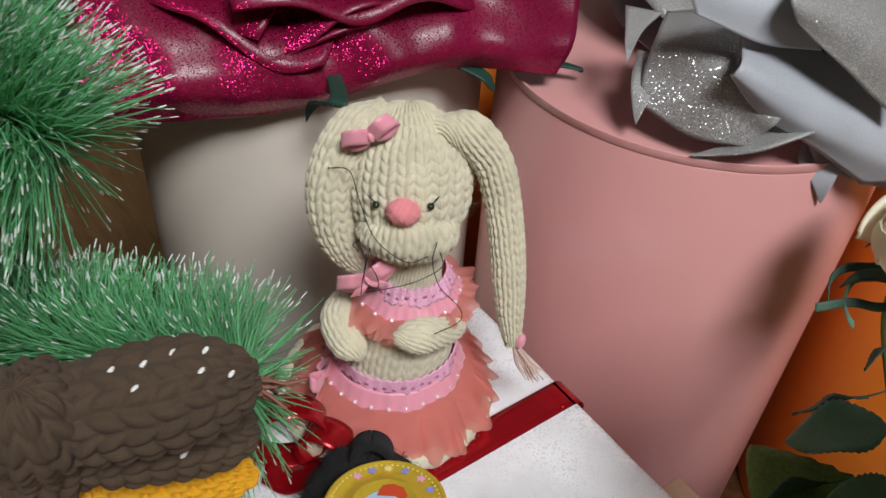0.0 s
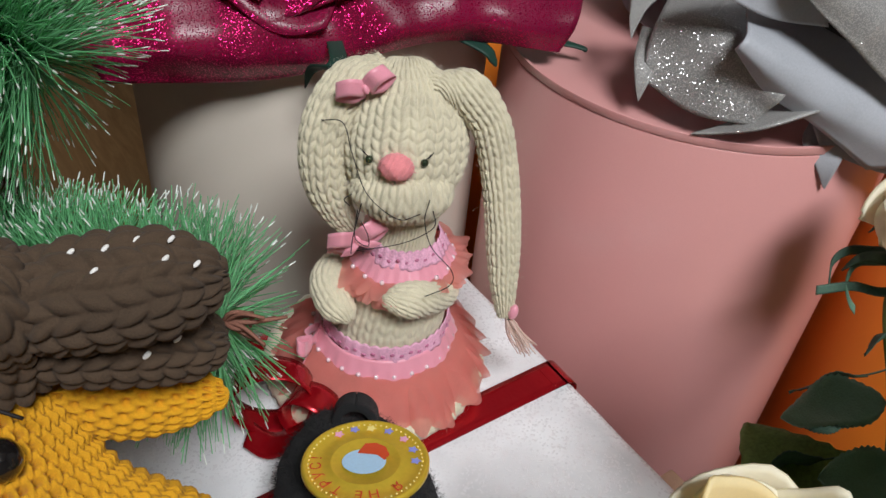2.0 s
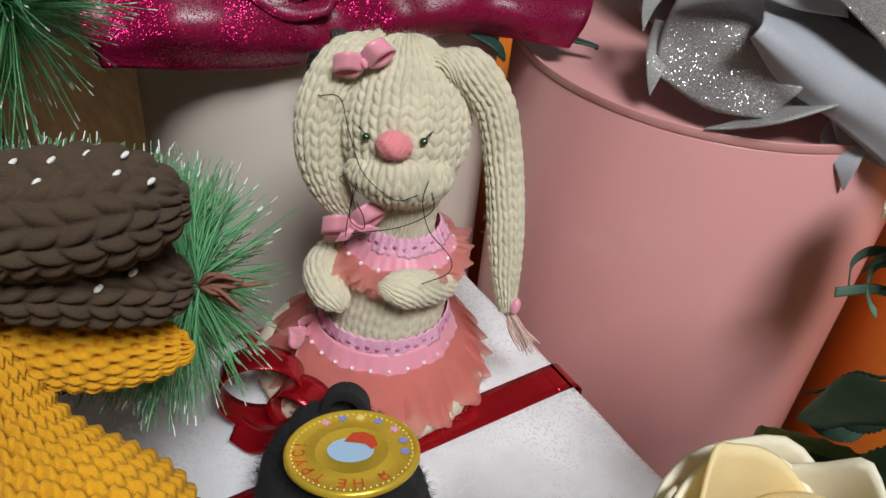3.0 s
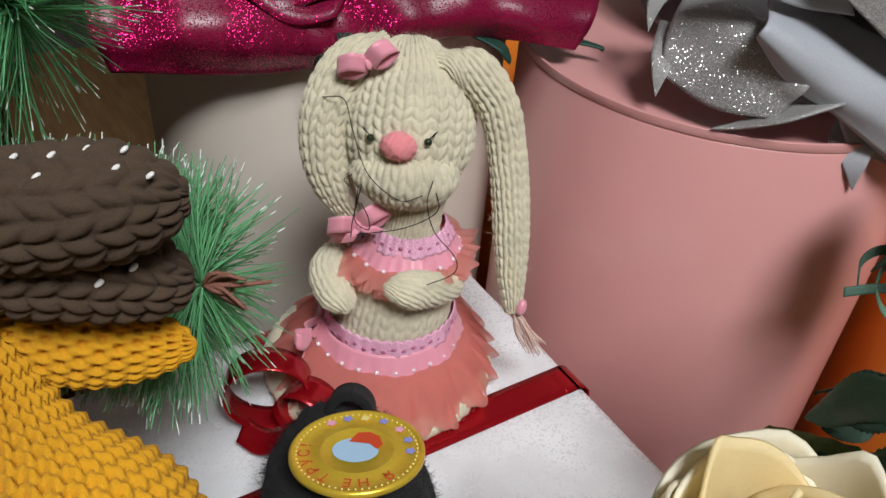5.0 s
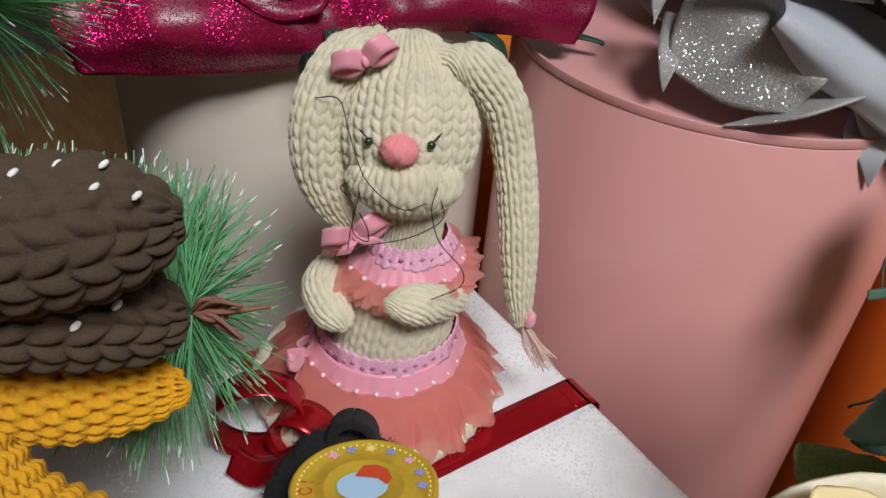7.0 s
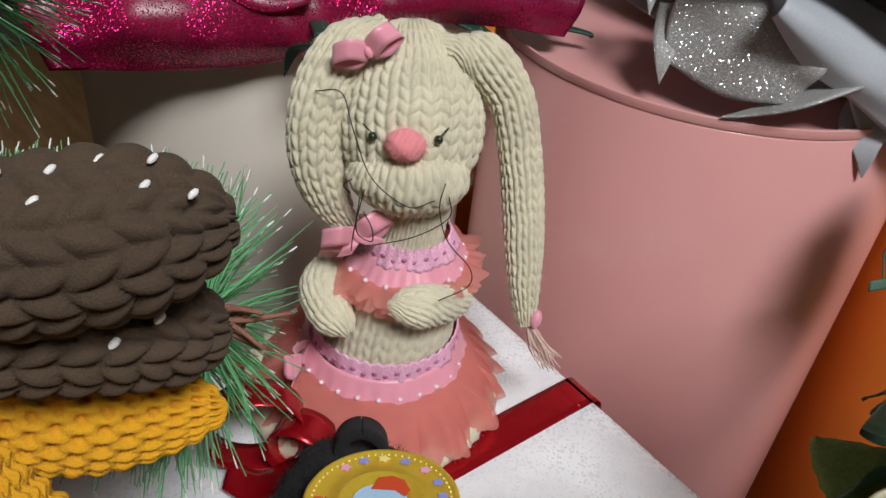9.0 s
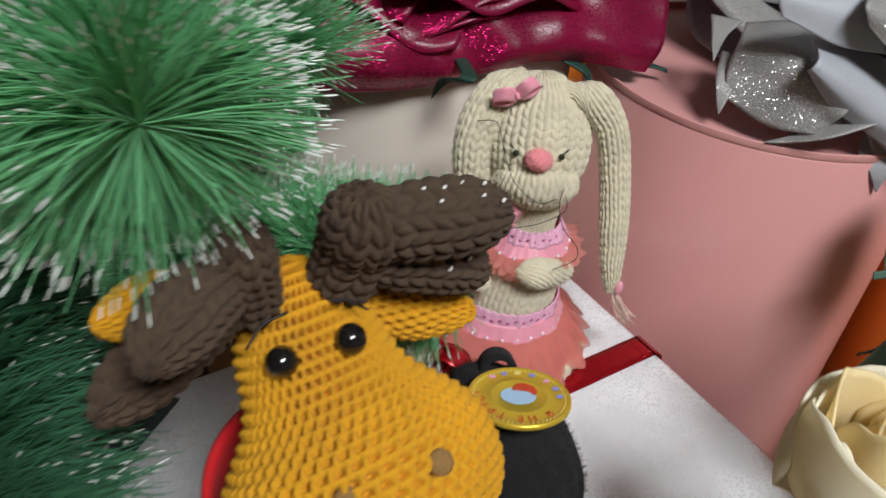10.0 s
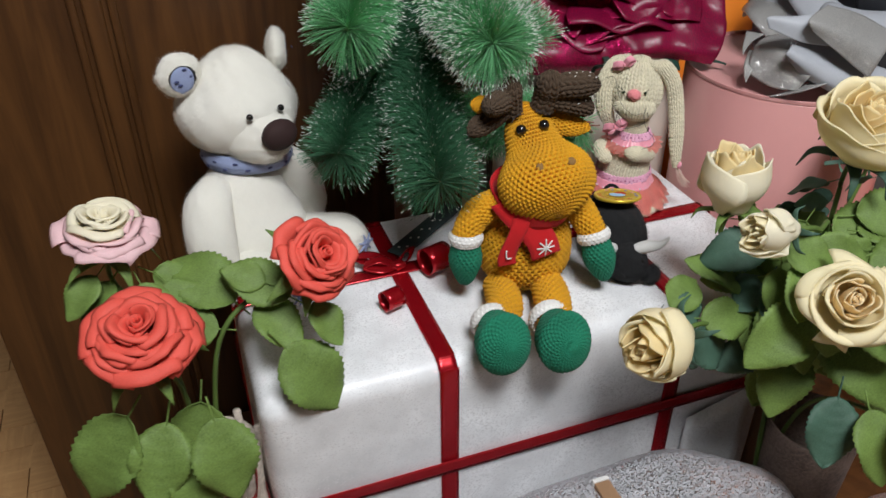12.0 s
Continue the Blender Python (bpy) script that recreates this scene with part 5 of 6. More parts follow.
def rose(at, axis, R, H, mat, label, seed, open_=1.0, layers=6, stem_to=None, sepal=LEAF, inner=None, curly=1.0, cup=0.0, thick=0.001, twist=0.0):
    """A foam rose: a rolled heart, rings of petals that open outwards, sepals and a stem. at: the foot of the flower head."""
    ob = thing("rose", Vector(at), label, "rose", "artificial roses")
    r = np.random.default_rng(seed)
    m = basis(at, axis, (0.1, -1, 0.05))
    # heart
    w = np.linspace(0, 3.4 * np.pi, 50)
    heart = np.stack([np.stack([(0.03 + 0.028 * w / np.pi) * R * np.cos(w) * (1 + 0.12 * v), (0.03 + 0.028 * w / np.pi) * R * np.sin(w) * (1 + 0.12 * v), H * (0.35 + 0.62 * v) - 0.02 * H * w / np.pi + 0 * w], -1) for v in np.linspace(0, 1, 5)])
    part("heart", turned(sheet(heart, thick * 0.8), m), inner or mat, ob)
    for k in range(layers):
        fr = (k + 1) / layers
        n = (2, 3, 3, 3, 3, 3, 4)[min(k, 6)] if cup else (2, 3, 3, 4, 5, 5, 6)[min(k, 6)]
        r1 = R * (0.12 + 0.56 * fr * open_ * (1 - 0.38 * cup))
        z1 = H * (1.04 - 0.52 * fr**1.7 * open_**2 * (1 - 0.3 * cup))
        curl = R * (0.1 + 0.24 * fr**0.8) * (0.45 + 0.55 * open_) * curly
        for q in range(n):
            g = petal(math.pi / n * 1.35, R * (0.08 + 0.16 * fr), r1 * r.uniform(0.88, 1.1), H * 0.05 * (1 - fr), z1 * r.uniform(0.9, 1.07), R * (0.2 + 0.5 * cup) * fr, curl * r.uniform(0.6, 1.35), int(r.integers(1e6)), thick, R * 0.035, 17, 16, r.uniform(0.42, 0.58), r.uniform(0.05, 0.25))
            turn = Matrix.Rotation(2 * math.pi * (q + 0.5 * (k % 2)) / n + 0.6 * k + r.normal(0, 0.14), 4, "Z") @ Matrix.Rotation(r.normal(0, 0.06), 4, "Y")
            part("petal", turned(g, m @ turn), mat if fr > 0.62 or inner is None else inner, ob)
    for q in range(5):
        a = 2 * math.pi * q / 5 + r.normal(0, 0.15)
        d = Vector((math.cos(a), math.sin(a), 0))
        c = [Vector((0, 0, -0.002)), d * R * 0.32 + Vector((0, 0, -0.002)), d * R * 0.75 + Vector((0, 0, -R * 0.12)), d * R * 1.0 + Vector((0, 0, -R * r.uniform(0.25, 0.6)))]
        cc = glide(c, 12)
        wd = np.array([0.12, 0.2, 0.22, 0.2, 0.18, 0.16, 0.13, 0.11, 0.08, 0.06, 0.03, 0.01]) * R
        side = np.array(Vector((0, 0, 1)).cross(d))
        part("sepal", turned(sheet(cc[:, None] + np.linspace(-1, 1, 5)[None, :, None] * wd[:, None, None] * side, 0.0008), m), sepal, ob)
    part("hip", turned(blob((0, 0, -R * 0.1), (R * 0.2, R * 0.2, R * 0.2), 16, 10), m), sepal, ob)
    if stem_to is not None:
        ax = Vector(axis).normalized()
        p = Vector(at)
        part("stem", tube([p, p - ax * 0.04, (p - ax * 0.05) * 0.3 + Vector((stem_to[0], stem_to[1], p.z - 0.1)) * 0.7, Vector(stem_to)], 0.0026, 8, 30), STEM, ob)
    return ob


def cup_petal(r, h, span, foot, lean, lip, point, ruffle, seed, thick):
    """A broad petal that stands like a bowl's side, tucks one edge under its neighbour and ends in a soft point."""
    q = np.random.default_rng(seed)
    u = np.linspace(-1, 1, 21)[None, :]
    v = np.linspace(0, 1, 18)[:, None]
    prof = np.interp(v, np.linspace(0, 1, 60), glide([foot, 0.66, 0.92, 1.02, 0.98, 0.88], 60)[:, 0])
    fold = np.clip((v - 0.76) / 0.24, 0, 1)
    a, b = q.uniform(0, 6.28, 2)
    phi = u * span * (0.55 + 0.45 * np.sin(np.pi * np.clip(v * 0.62, 0, 1)))
    top = 1 - 0.24 * np.abs(u) ** 2.3 + point * np.exp(-((u - q.normal(0, 0.2)) / 0.2) ** 2)
    rad = r * (prof + lean * v**2 + lip * fold**2 * (1 + 0.5 * np.sin(2.4 * u + a)) + 0.07 * u + ruffle * v**2 * np.sin(5 * u + b))
    high = h * v * top - lip * r * 0.7 * fold**3 + ruffle * r * v**3 * np.sin(3.1 * u + a)
    return sheet(np.stack([rad * np.cos(phi), rad * np.sin(phi), high], -1), thick)


def cup_rose(at, axis, R, H, mat, inner, label, seed, wide=0.0, stem_to=None, sepal=LEAF, thick=0.0012):
    """A foam rose whose few broad petals wrap round a crumpled heart; wide: how far the outer ones fall open."""
    ob = thing("rose", Vector(at), label, "rose", "artificial roses")
    r = np.random.default_rng(seed)
    m = basis(at, axis, (0.1, -1, 0.05))
    w = np.linspace(0, 4.2 * np.pi, 60)
    heart = np.stack([np.stack([(0.03 + 0.03 * w / np.pi) * R * np.cos(w), (0.03 + 0.03 * w / np.pi) * R * np.sin(w), H * (0.4 + 0.55 * v) + 0.03 * H * np.sin(3 * w) * v], -1) for v in np.linspace(0, 1, 5)])
    part("heart", turned(sheet(heart, thick * 0.8), m), inner, ob)
    rings = [(3, 0.26, 0.98, 0.0, 0.04, 0.05, 0.05), (4, 0.42, 1.03, 0.0, 0.07, 0.1, 0.07), (4, 0.6, 1.02, 0.02, 0.1, 0.12, 0.06), (4, 0.79, 0.98 - 0.05 * wide, 0.04 + 0.06 * wide, 0.13, 0.1, 0.03), (3, 1.0, 0.93 - 0.2 * wide, 0.01 + 0.2 * wide, 0.06 + 0.18 * wide, 0.08, 0.025)]
    if wide > 0.5:
        rings.append((5, 1.1, 0.6, 0.22, 0.3, 0.12, 0.03))
    for k, (n, rr_, hh, lean, lip, point, ruffle) in enumerate(rings):
        for q in range(n):
            g = cup_petal(R * rr_ * r.uniform(0.94, 1.05), H * hh * r.uniform(0.93, 1.05), math.pi / n * 1.42, 0.5 - 0.2 * wide, lean * r.uniform(0.7, 1.4), lip * r.uniform(0.6, 1.5), point * r.uniform(0.3, 1.5), ruffle, int(r.integers(1e6)), thick)
            turn = Matrix.Rotation(2 * math.pi * (q + 0.5 * (k % 2)) / n + 0.7 * k + r.normal(0, 0.16), 4, "Z") @ Matrix.Rotation(r.normal(0, 0.05), 4, "Y")
            part("petal", turned(g, m @ turn), mat if k > 2 else inner, ob)
    for q in range(5):
        a = 2 * math.pi * q / 5 + r.normal(0, 0.15)
        d = Vector((math.cos(a), math.sin(a), 0))
        c = [Vector((0, 0, -0.003)), d * R * 0.5 + Vector((0, 0, -0.001)), d * R * 0.95 + Vector((0, 0, -R * 0.05)), d * R * 1.15 + Vector((0, 0, -R * r.uniform(0.3, 0.6)))]
        cc = glide(c, 12)
        wd = np.array([0.12, 0.17, 0.19, 0.18, 0.16, 0.14, 0.12, 0.1, 0.08, 0.06, 0.04, 0.01]) * R
        side = np.array(Vector((0, 0, 1)).cross(d))
        part("sepal", turned(sheet(cc[:, None] + np.linspace(-1, 1, 5)[None, :, None] * wd[:, None, None] * side, 0.0008), m), sepal, ob)
    part("hip", turned(blob((0, 0, -R * 0.1), (R * 0.22, R * 0.22, R * 0.22), 16, 10), m), sepal, ob)
    if stem_to is not None:
        ax = Vector(axis).normalized()
        p = Vector(at)
        part("stem", tube([p, p - ax * 0.04, (p - ax * 0.05) * 0.3 + Vector((stem_to[0], stem_to[1], p.z - 0.1)) * 0.7, Vector(stem_to)], 0.0026, 8, 30), STEM, ob)
    return ob


VL, VR = (-0.235, -0.03, 0.2), (0.43, -0.12, 0.1)
red_a = rose((-0.264, -0.068, 0.490), (0.02, -0.34, 0.94), 0.052, 0.05, ROSE_RED, "large coral red foam rose with green leaves", 1, 1.0, 9, VL, curly=0.72, thick=0.0007)
red_b = rose((-0.112, -0.028, 0.517), (0.38, -0.62, 0.62), 0.048, 0.05, ROSE_RED, "coral red foam rose leaning over the box", 2, 0.9, 8, VL, curly=0.65, thick=0.0007)
pink_c = rose((-0.286, 0.058, 0.521), (0.1, -0.1, 0.98), 0.048, 0.05, ROSE_PINK, "pale pink foam rose with a cream heart", 3, 1.0, 7, VL, inner=ROSE_IVORY, curly=0.8, thick=0.0007)
cr_a = cup_rose((0.316, -0.094, 0.527), (-0.02, 0.04, 1.0), 0.0325, 0.0615, ROSE_IVORY, ROSE_YELLOW, "half-open ivory foam rose", 4, 0.0, VR)
cr_c = cup_rose((0.226, -0.164, 0.44), (-0.93, -0.25, 0.12), 0.0325, 0.062, ROSE_CREAM, ROSE_YELLOW, "cream foam rose hanging over the box edge", 5, 0.2, VR, LEAF_DARK)
cr_d = cup_rose((0.352, -0.229, 0.492), (-0.45, -0.6, 0.66), 0.027, 0.042, ROSE_CREAM, ROSE_PEACH, "open cream foam rose with a peach heart", 6, 1.0, VR)
cr_e = cup_rose((0.313, -0.181, 0.551), (-0.96, -0.12, 0.25), 0.0205, 0.052, ROSE_IVORY, ROSE_CREAM, "small ivory foam rosebud", 7, 0.0, VR, LEAF_DARK)
cr_f = cup_rose((0.44, -0.115, 0.578), (-0.12, -0.25, 0.95), 0.044, 0.066, ROSE_CREAM, ROSE_YELLOW, "large open cream foam rose", 8, 0.4, VR, LEAF_DARK)
cr_g = cup_rose((0.43, -0.3, 0.36), (-0.45, -0.6, 0.6), 0.034, 0.05, ROSE_IVORY, ROSE_YELLOW, "ivory foam rose low among the leaves", 9, 0.4, VR)
cr_h = cup_rose((0.605, 0.005, 0.5), (-0.2, -0.1, 0.95), 0.031, 0.045, ROSE_IVORY, ROSE_YELLOW, "ivory foam rose beside the orange box", 10, 0.4, VR, LEAF_DARK)

# leaves of the left bunch
for k, (x, y, z, ux, uy, uz, ax, ay, az, size) in enumerate((
        (-0.26, -0.09, 0.42, -0.1, -0.8, 0.55, -0.3, -0.4, -0.8, 1.25), (-0.22, -0.11, 0.43, 0.1, -0.85, 0.5, 0.1, -0.4, -0.9, 1.2),
        (-0.29, -0.08, 0.43, -0.3, -0.7, 0.6, -0.6, -0.3, -0.6, 1.2), (-0.15, -0.02, 0.5, 0.0, -0.7, 0.7, -0.6, 0.0, 0.5, 0.7), (-0.145, -0.06, 0.45, 0.2, -0.8, 0.5, 0.55, -0.35, -0.75, 1.3),
        (-0.18, 0.0, 0.47, 0.0, -0.6, 0.8, -0.4, 0.3, 0.5, 1.1), (-0.16, -0.02, 0.48, 0.1, -0.5, 0.8, 0.3, -0.6, 0.2, 1.0), (-0.2, -0.01, 0.45, -0.2, -0.7, 0.7, -0.7, 0.1, 0.2, 1.0),
        (-0.25, 0.05, 0.49, 0.1, -0.4, 0.9, 0.8, -0.4, -0.2, 0.9), (-0.29, 0.05, 0.49, -0.2, -0.4, 0.9, -0.6, -0.6, -0.2, 0.8), (-0.24, 0.03, 0.49, 0.2, -0.5, 0.8, 0.6, -0.7, -0.3, 0.8),
        (-0.13, -0.03, 0.485, 0.2, -0.6, 0.7, -0.6, 0.2, 0.6, 0.9), (-0.11, -0.04, 0.48, 0.3, -0.6, 0.7, 0.4, -0.6, -0.6, 0.8), (-0.3, 0.04, 0.505, -0.2, -0.5, 0.8, -0.7, -0.5, -0.3, 0.7),
        (-0.23, -0.05, 0.4, -0.1, -0.8, 0.5, -0.2, -0.3, -0.9, 1.2), (-0.25, -0.1, 0.39, 0.0, -0.85, 0.5, 0.15, -0.3, -0.9, 1.15), (-0.262, 0.02, 0.5, 0.1, -0.6, 0.8, 0.3, -0.8, -0.3, 0.75))):
    leaf_at((red_a, red_b, pink_c)[0 if x < -0.19 and z < 0.48 else 1 if x > -0.19 else 2], (x, y, z), (ux, uy, uz), (ax, ay, az), size, "green", k)
# leaves of the right bunch
ru = np.random.default_rng(12)
for k in range(24):
    p = Vector((ru.uniform(0.335, 0.435), ru.uniform(-0.19, -0.12), ru.uniform(0.43, 0.53)))
    up = Vector((ru.normal(-0.25, 0.3), ru.normal(-0.6, 0.3), 0.8))
    al = Vector((p.x - 0.36 + ru.normal(0, 0.03), p.y + 0.13 + ru.normal(0, 0.03), ru.normal(-0.01, 0.025)))
    leaf_at((cr_e, cr_f, cr_a)[k % 3], p, up, al, ru.uniform(0.75, 1.05), "dark" if k % 7 == 0 else "green", k)
rr = np.random.default_rng(77)
for k in range(54):
    p = Vector((rr.normal(0.405, 0.052), rr.normal(-0.165, 0.048), rr.uniform(0.37, 0.5)))
    if p.x < 0.318 or (p.x < 0.455 and p.y > -0.1) or p.y < -0.28:
        p = Vector((0.39 + 0.05 * rr.random(), -0.15 - 0.07 * rr.random(), rr.uniform(0.39, 0.49)))
    up = Vector((rr.normal(-0.3, 0.35), rr.normal(-0.6, 0.3), 0.75))
    al = Vector((p.x - 0.41 + rr.normal(0, 0.03), p.y + 0.14 + rr.normal(0, 0.03), rr.normal(-0.03, 0.03)))
    leaf_at((cr_d, cr_f, cr_a, cr_g)[k % 4], p, up, al, rr.uniform(0.9, 1.3), "dark" if k % 6 == 0 else "green", k)
for k, (x, y, z, ux, uy, uz, ax, ay, az, size, kind) in enumerate((
        (0.325, -0.1, 0.515, 0.0, -0.3, 0.9, 0.9, -0.2, 0.1, 0.7, "green"), (0.33, -0.12, 0.5, -0.1, -0.5, 0.8, 0.8, -0.4, -0.2, 0.75, "green"), (0.315, -0.17, 0.53, -0.2, -0.5, 0.8, 0.7, -0.6, -0.1, 0.8, "green"),
        (0.335, -0.16, 0.49, -0.3, -0.7, 0.6, -0.2, -0.3, -0.8, 0.8, "green"), (0.34, -0.18, 0.47, -0.1, -0.8, 0.6, 0.2, -0.5, -0.8, 0.85, "green"),
        (0.222, -0.145, 0.46, -0.1, -0.6, 0.8, 0.8, 0.35, 0.2, 0.7, "green"), (0.225, -0.15, 0.455, 0.3, -0.7, 0.6, 0.9, -0.1, 0.1, 0.8, "dark"), (0.225, -0.16, 0.44, 0.3, -0.7, 0.5, 0.6, -0.4, -0.6, 0.8, "dark"),
        (0.24, -0.16, 0.43, 0.1, -0.8, 0.5, 0.8, -0.4, -0.3, 0.9, "dark"), (0.26, -0.15, 0.44, 0.0, -0.7, 0.7, 0.9, -0.1, -0.2, 1.0, "green"), (0.3, -0.16, 0.42, 0.0, -0.7, 0.7, 0.8, -0.3, -0.3, 1.1, "green"))):
    leaf_at((cr_a, cr_c)[0 if k < 5 else 1], (x, y, z), (ux, uy, uz), (ax, ay, az), size, kind, k)

# leaves in front of the orange box, each from its foot towards its tip
for k, (foot, tip, up, size, kind) in enumerate((
        ((0.535, -0.05, 0.497), (0.492, -0.004, 0.472), (0.3, 0.75, 0.6), 0.85, "dark"), ((0.503, -0.064, 0.512), (0.463, -0.02, 0.48), (-0.25, 0.25, 0.95), 0.9, "blue"),
        ((0.53, -0.05, 0.478), (0.493, -0.018, 0.462), (-0.7, -0.4, 0.6), 0.6, "dark"), ((0.485, -0.09, 0.503), (0.445, -0.053, 0.48), (-0.5, -0.35, 0.8), 0.8, "blue"),
        ((0.476, -0.06, 0.474), (0.447, -0.018, 0.464), (0.5, 0.75, 0.4), 0.7, "dark"), ((0.605, -0.02, 0.472), (0.572, -0.001, 0.458), (0.3, 0.75, 0.6), 0.6, "dark"),
        ((0.55, -0.04, 0.45), (0.515, -0.01, 0.43), (-0.5, -0.3, 0.8), 0.6, "dark"))):
    leaf_at(cr_h, Vector(tip) - (Vector(tip) - Vector(foot)).normalized() * (0.062 + 0.008 * (k % 3)) * size * 0.7, up, Vector(tip) - Vector(foot), size * 0.7, kind, k)
# long curled sepals of the rose beside the orange box
for pts, mat in (([(0.61, 0.015, 0.497), (0.599, 0.025, 0.494), (0.587, 0.033, 0.493), (0.578, 0.035, 0.487), (0.573, 0.03, 0.478)], LEAF_DARK),
                 ([(0.608, 0.012, 0.492), (0.598, 0.022, 0.489), (0.589, 0.027, 0.487), (0.581, 0.024, 0.478), (0.579, 0.017, 0.47), (0.58, 0.012, 0.466)], LEAF_BLUE),
                 ([(0.605, 0.0, 0.48), (0.594, 0.01, 0.476), (0.583, 0.021, 0.4765), (0.565, 0.031, 0.473)], LEAF_DARK)):
    part("sepal", strip(pts, 0.0055, (0.25, 0.45, 0.86), 0.001, 40), mat, cr_h)

# holders that the bunches stand in
pot = thing("birch_vase", (-0.235, -0.03, 0), "vase wrapped in pale birch bark and driftwood", "vase")
part("bark", lathe((-0.235, -0.03, 0), [(0.0, 0.002), (0.048, 0.002), (0.05, 0.1), (0.049, 0.2), (0.053, 0.31), (0.05, 0.312), (0.046, 0.2), (0.0, 0.19)], 40), BIRCH, pot)
for k in range(13):
    a = 2 * math.pi * k / 13
    c = Vector((-0.235 + 0.055 * math.cos(a), -0.03 + 0.055 * math.sin(a), 0))
    part("driftwood", tube([c + Vector((0, 0, 0.0)), c + Vector((rng.normal(0, 0.006), rng.normal(0, 0.006), 0.15)), c + Vector((rng.normal(0, 0.006), rng.normal(0, 0.006), 0.29 + rng.uniform(0, 0.06)))], [0.009, 0.0075, 0.004], 8, 16), BIRCH, pot)
pot = thing("flower_basket", (0.43, -0.12, 0), "brown netted basket holding the cream roses", "basket")
part("basket", lathe((0.47, -0.15, 0), [(0.0, 0.002), (0.045, 0.002), (0.05, 0.1), (0.055, 0.22), (0.052, 0.222), (0.045, 0.1), (0.0, 0.09)], 40), material("brown_net", (0.16, 0.11, 0.09), 0.7, fine=260, vary=0.6, bump=0.8, dist=0.002), pot)

carton = thing("cardboard_box", (0.5, 0.0, 0), "small brown cardboard box beside the white box", "box")
part("carton", block((0.461, -0.07, 0.002), (0.549, 0.06, 0.275), 0.003), CARTON, carton, smooth=False)
part("tape", block((0.4605, -0.0715, 0.23), (0.55, 0.061, 0.2762), 0.002), CARTON_PALE, carton, "pale tape along the top edge", smooth=False)

# silver netting in front of the box
for name, cx, cy, rx, ry, top, seed in (("silver_netting", 0.16, -0.2, 0.31, 0.117, 0.258, 5), ("silver_netting", 0.53, -0.29, 0.1, 0.11, 0.16, 7)):
    net = thing(name, (cx, cy, 0), "crumpled silver glitter netting heaped on the floor", "netting")
    gu, gv = np.meshgrid(np.linspace(0, 2 * np.pi, 120), np.linspace(0, 1, 50))
    gr = 1 - gv
    px, py = cx + rx * gr * np.cos(gu), cy + ry * gr * np.sin(gu)
    pz = np.zeros_like(px)
    for a in range(px.shape[0]):
        for b in range(px.shape[1]):
            pz[a, b] = top * (1 - gr[a, b] ** 4.5) * (1 + 0.07 * noise.noise(Vector((px[a, b] * 9, py[a, b] * 9, seed)))) + 0.0018 * noise.noise(Vector((px[a, b] * 70, py[a, b] * 70, seed)))
    pz = np.maximum(pz, 0.001)
    part("net", (np.stack([px, py, pz], -1).reshape(-1, 3), grid_faces(50, 120, False)), TINSEL, net)
    if top > 0.2:
        part("paper_tag", block((cx - 0.015, cy + 0.0, top - 0.004), (cx + 0.003, cy + 0.028, top + 0.006), 0.001), CARTON, net, "small brown paper tag", smooth=False)
        part("tag_edge", block((cx - 0.0155, cy + 0.028, top - 0.004), (cx + 0.0035, cy + 0.033, top + 0.0075), 0.001), WHITE_YARN, net, "white edge of the tag", smooth=False)


# ---- giant glitter roses ----
def giant(at, axis, R, H, mat, back, label, seed, plan, sepal_mat):
    ob = thing("giant_rose", Vector(at), label, "giant flower", "giant glitter roses")
    m = basis(at, axis, (-0.5, -0.85, 0))
    r = np.random.default_rng(seed)
    for k, (n, r0, r1, z0, z1, bulge, curl, ruffle) in enumerate(plan):
        for q in range(n):
            v, f = petal(math.pi / n * 1.28, r0 * R, r1 * R * r.uniform(0.95, 1.05), z0 * H, z1 * H * r.uniform(0.92, 1.08), bulge * R, curl * R * r.uniform(0.8, 1.2), int(r.integers(1e6)), 0.0022, ruffle * R, 41, 24, 0.5, 0.1)
            ob2 = part("petal", turned((v, f), m @ Matrix.Rotation(2 * math.pi * (q + 0.5 * (k % 2)) / n + 0.5 * k + r.normal(0, 0.08), 4, "Z")), mat, ob)
            if back is not None:
                ob2.data.materials.append(back)
                half = 40 * 23
                idx = np.zeros(len(f), int)
                if r.random() < 0.35:
                    idx[:] = 1
                else:
                    idx[:half] = 1
                ob2.data.polygons.foreach_set("material_index", idx)
    return ob, m


mar, mm = giant((0.442, 0.437, 0.55), (-0.02, -0.06, 1), 0.178, 0.16, MAROON, None, "giant maroon glitter foam rose on the cream hat box", 3,
                ((3, 0.05, 0.16, 0.3, 1.15, 0.05, 0.1, 0.04), (4, 0.08, 0.3, 0.2, 1.02, 0.1, 0.14, 0.05), (5, 0.1, 0.46, 0.12, 0.84, 0.12, 0.17, 0.06), (5, 0.12, 0.6, 0.08, 0.62, 0.12, 0.19, 0.065),
                 (6, 0.15, 0.7, 0.05, 0.46, 0.08, 0.17, 0.06), (6, 0.15, 0.76, 0.04, 0.32, 0.05, 0.12, 0.05), (6, 0.15, 0.8, 0.03, 0.2, 0.0, 0.05, 0.04)), None)
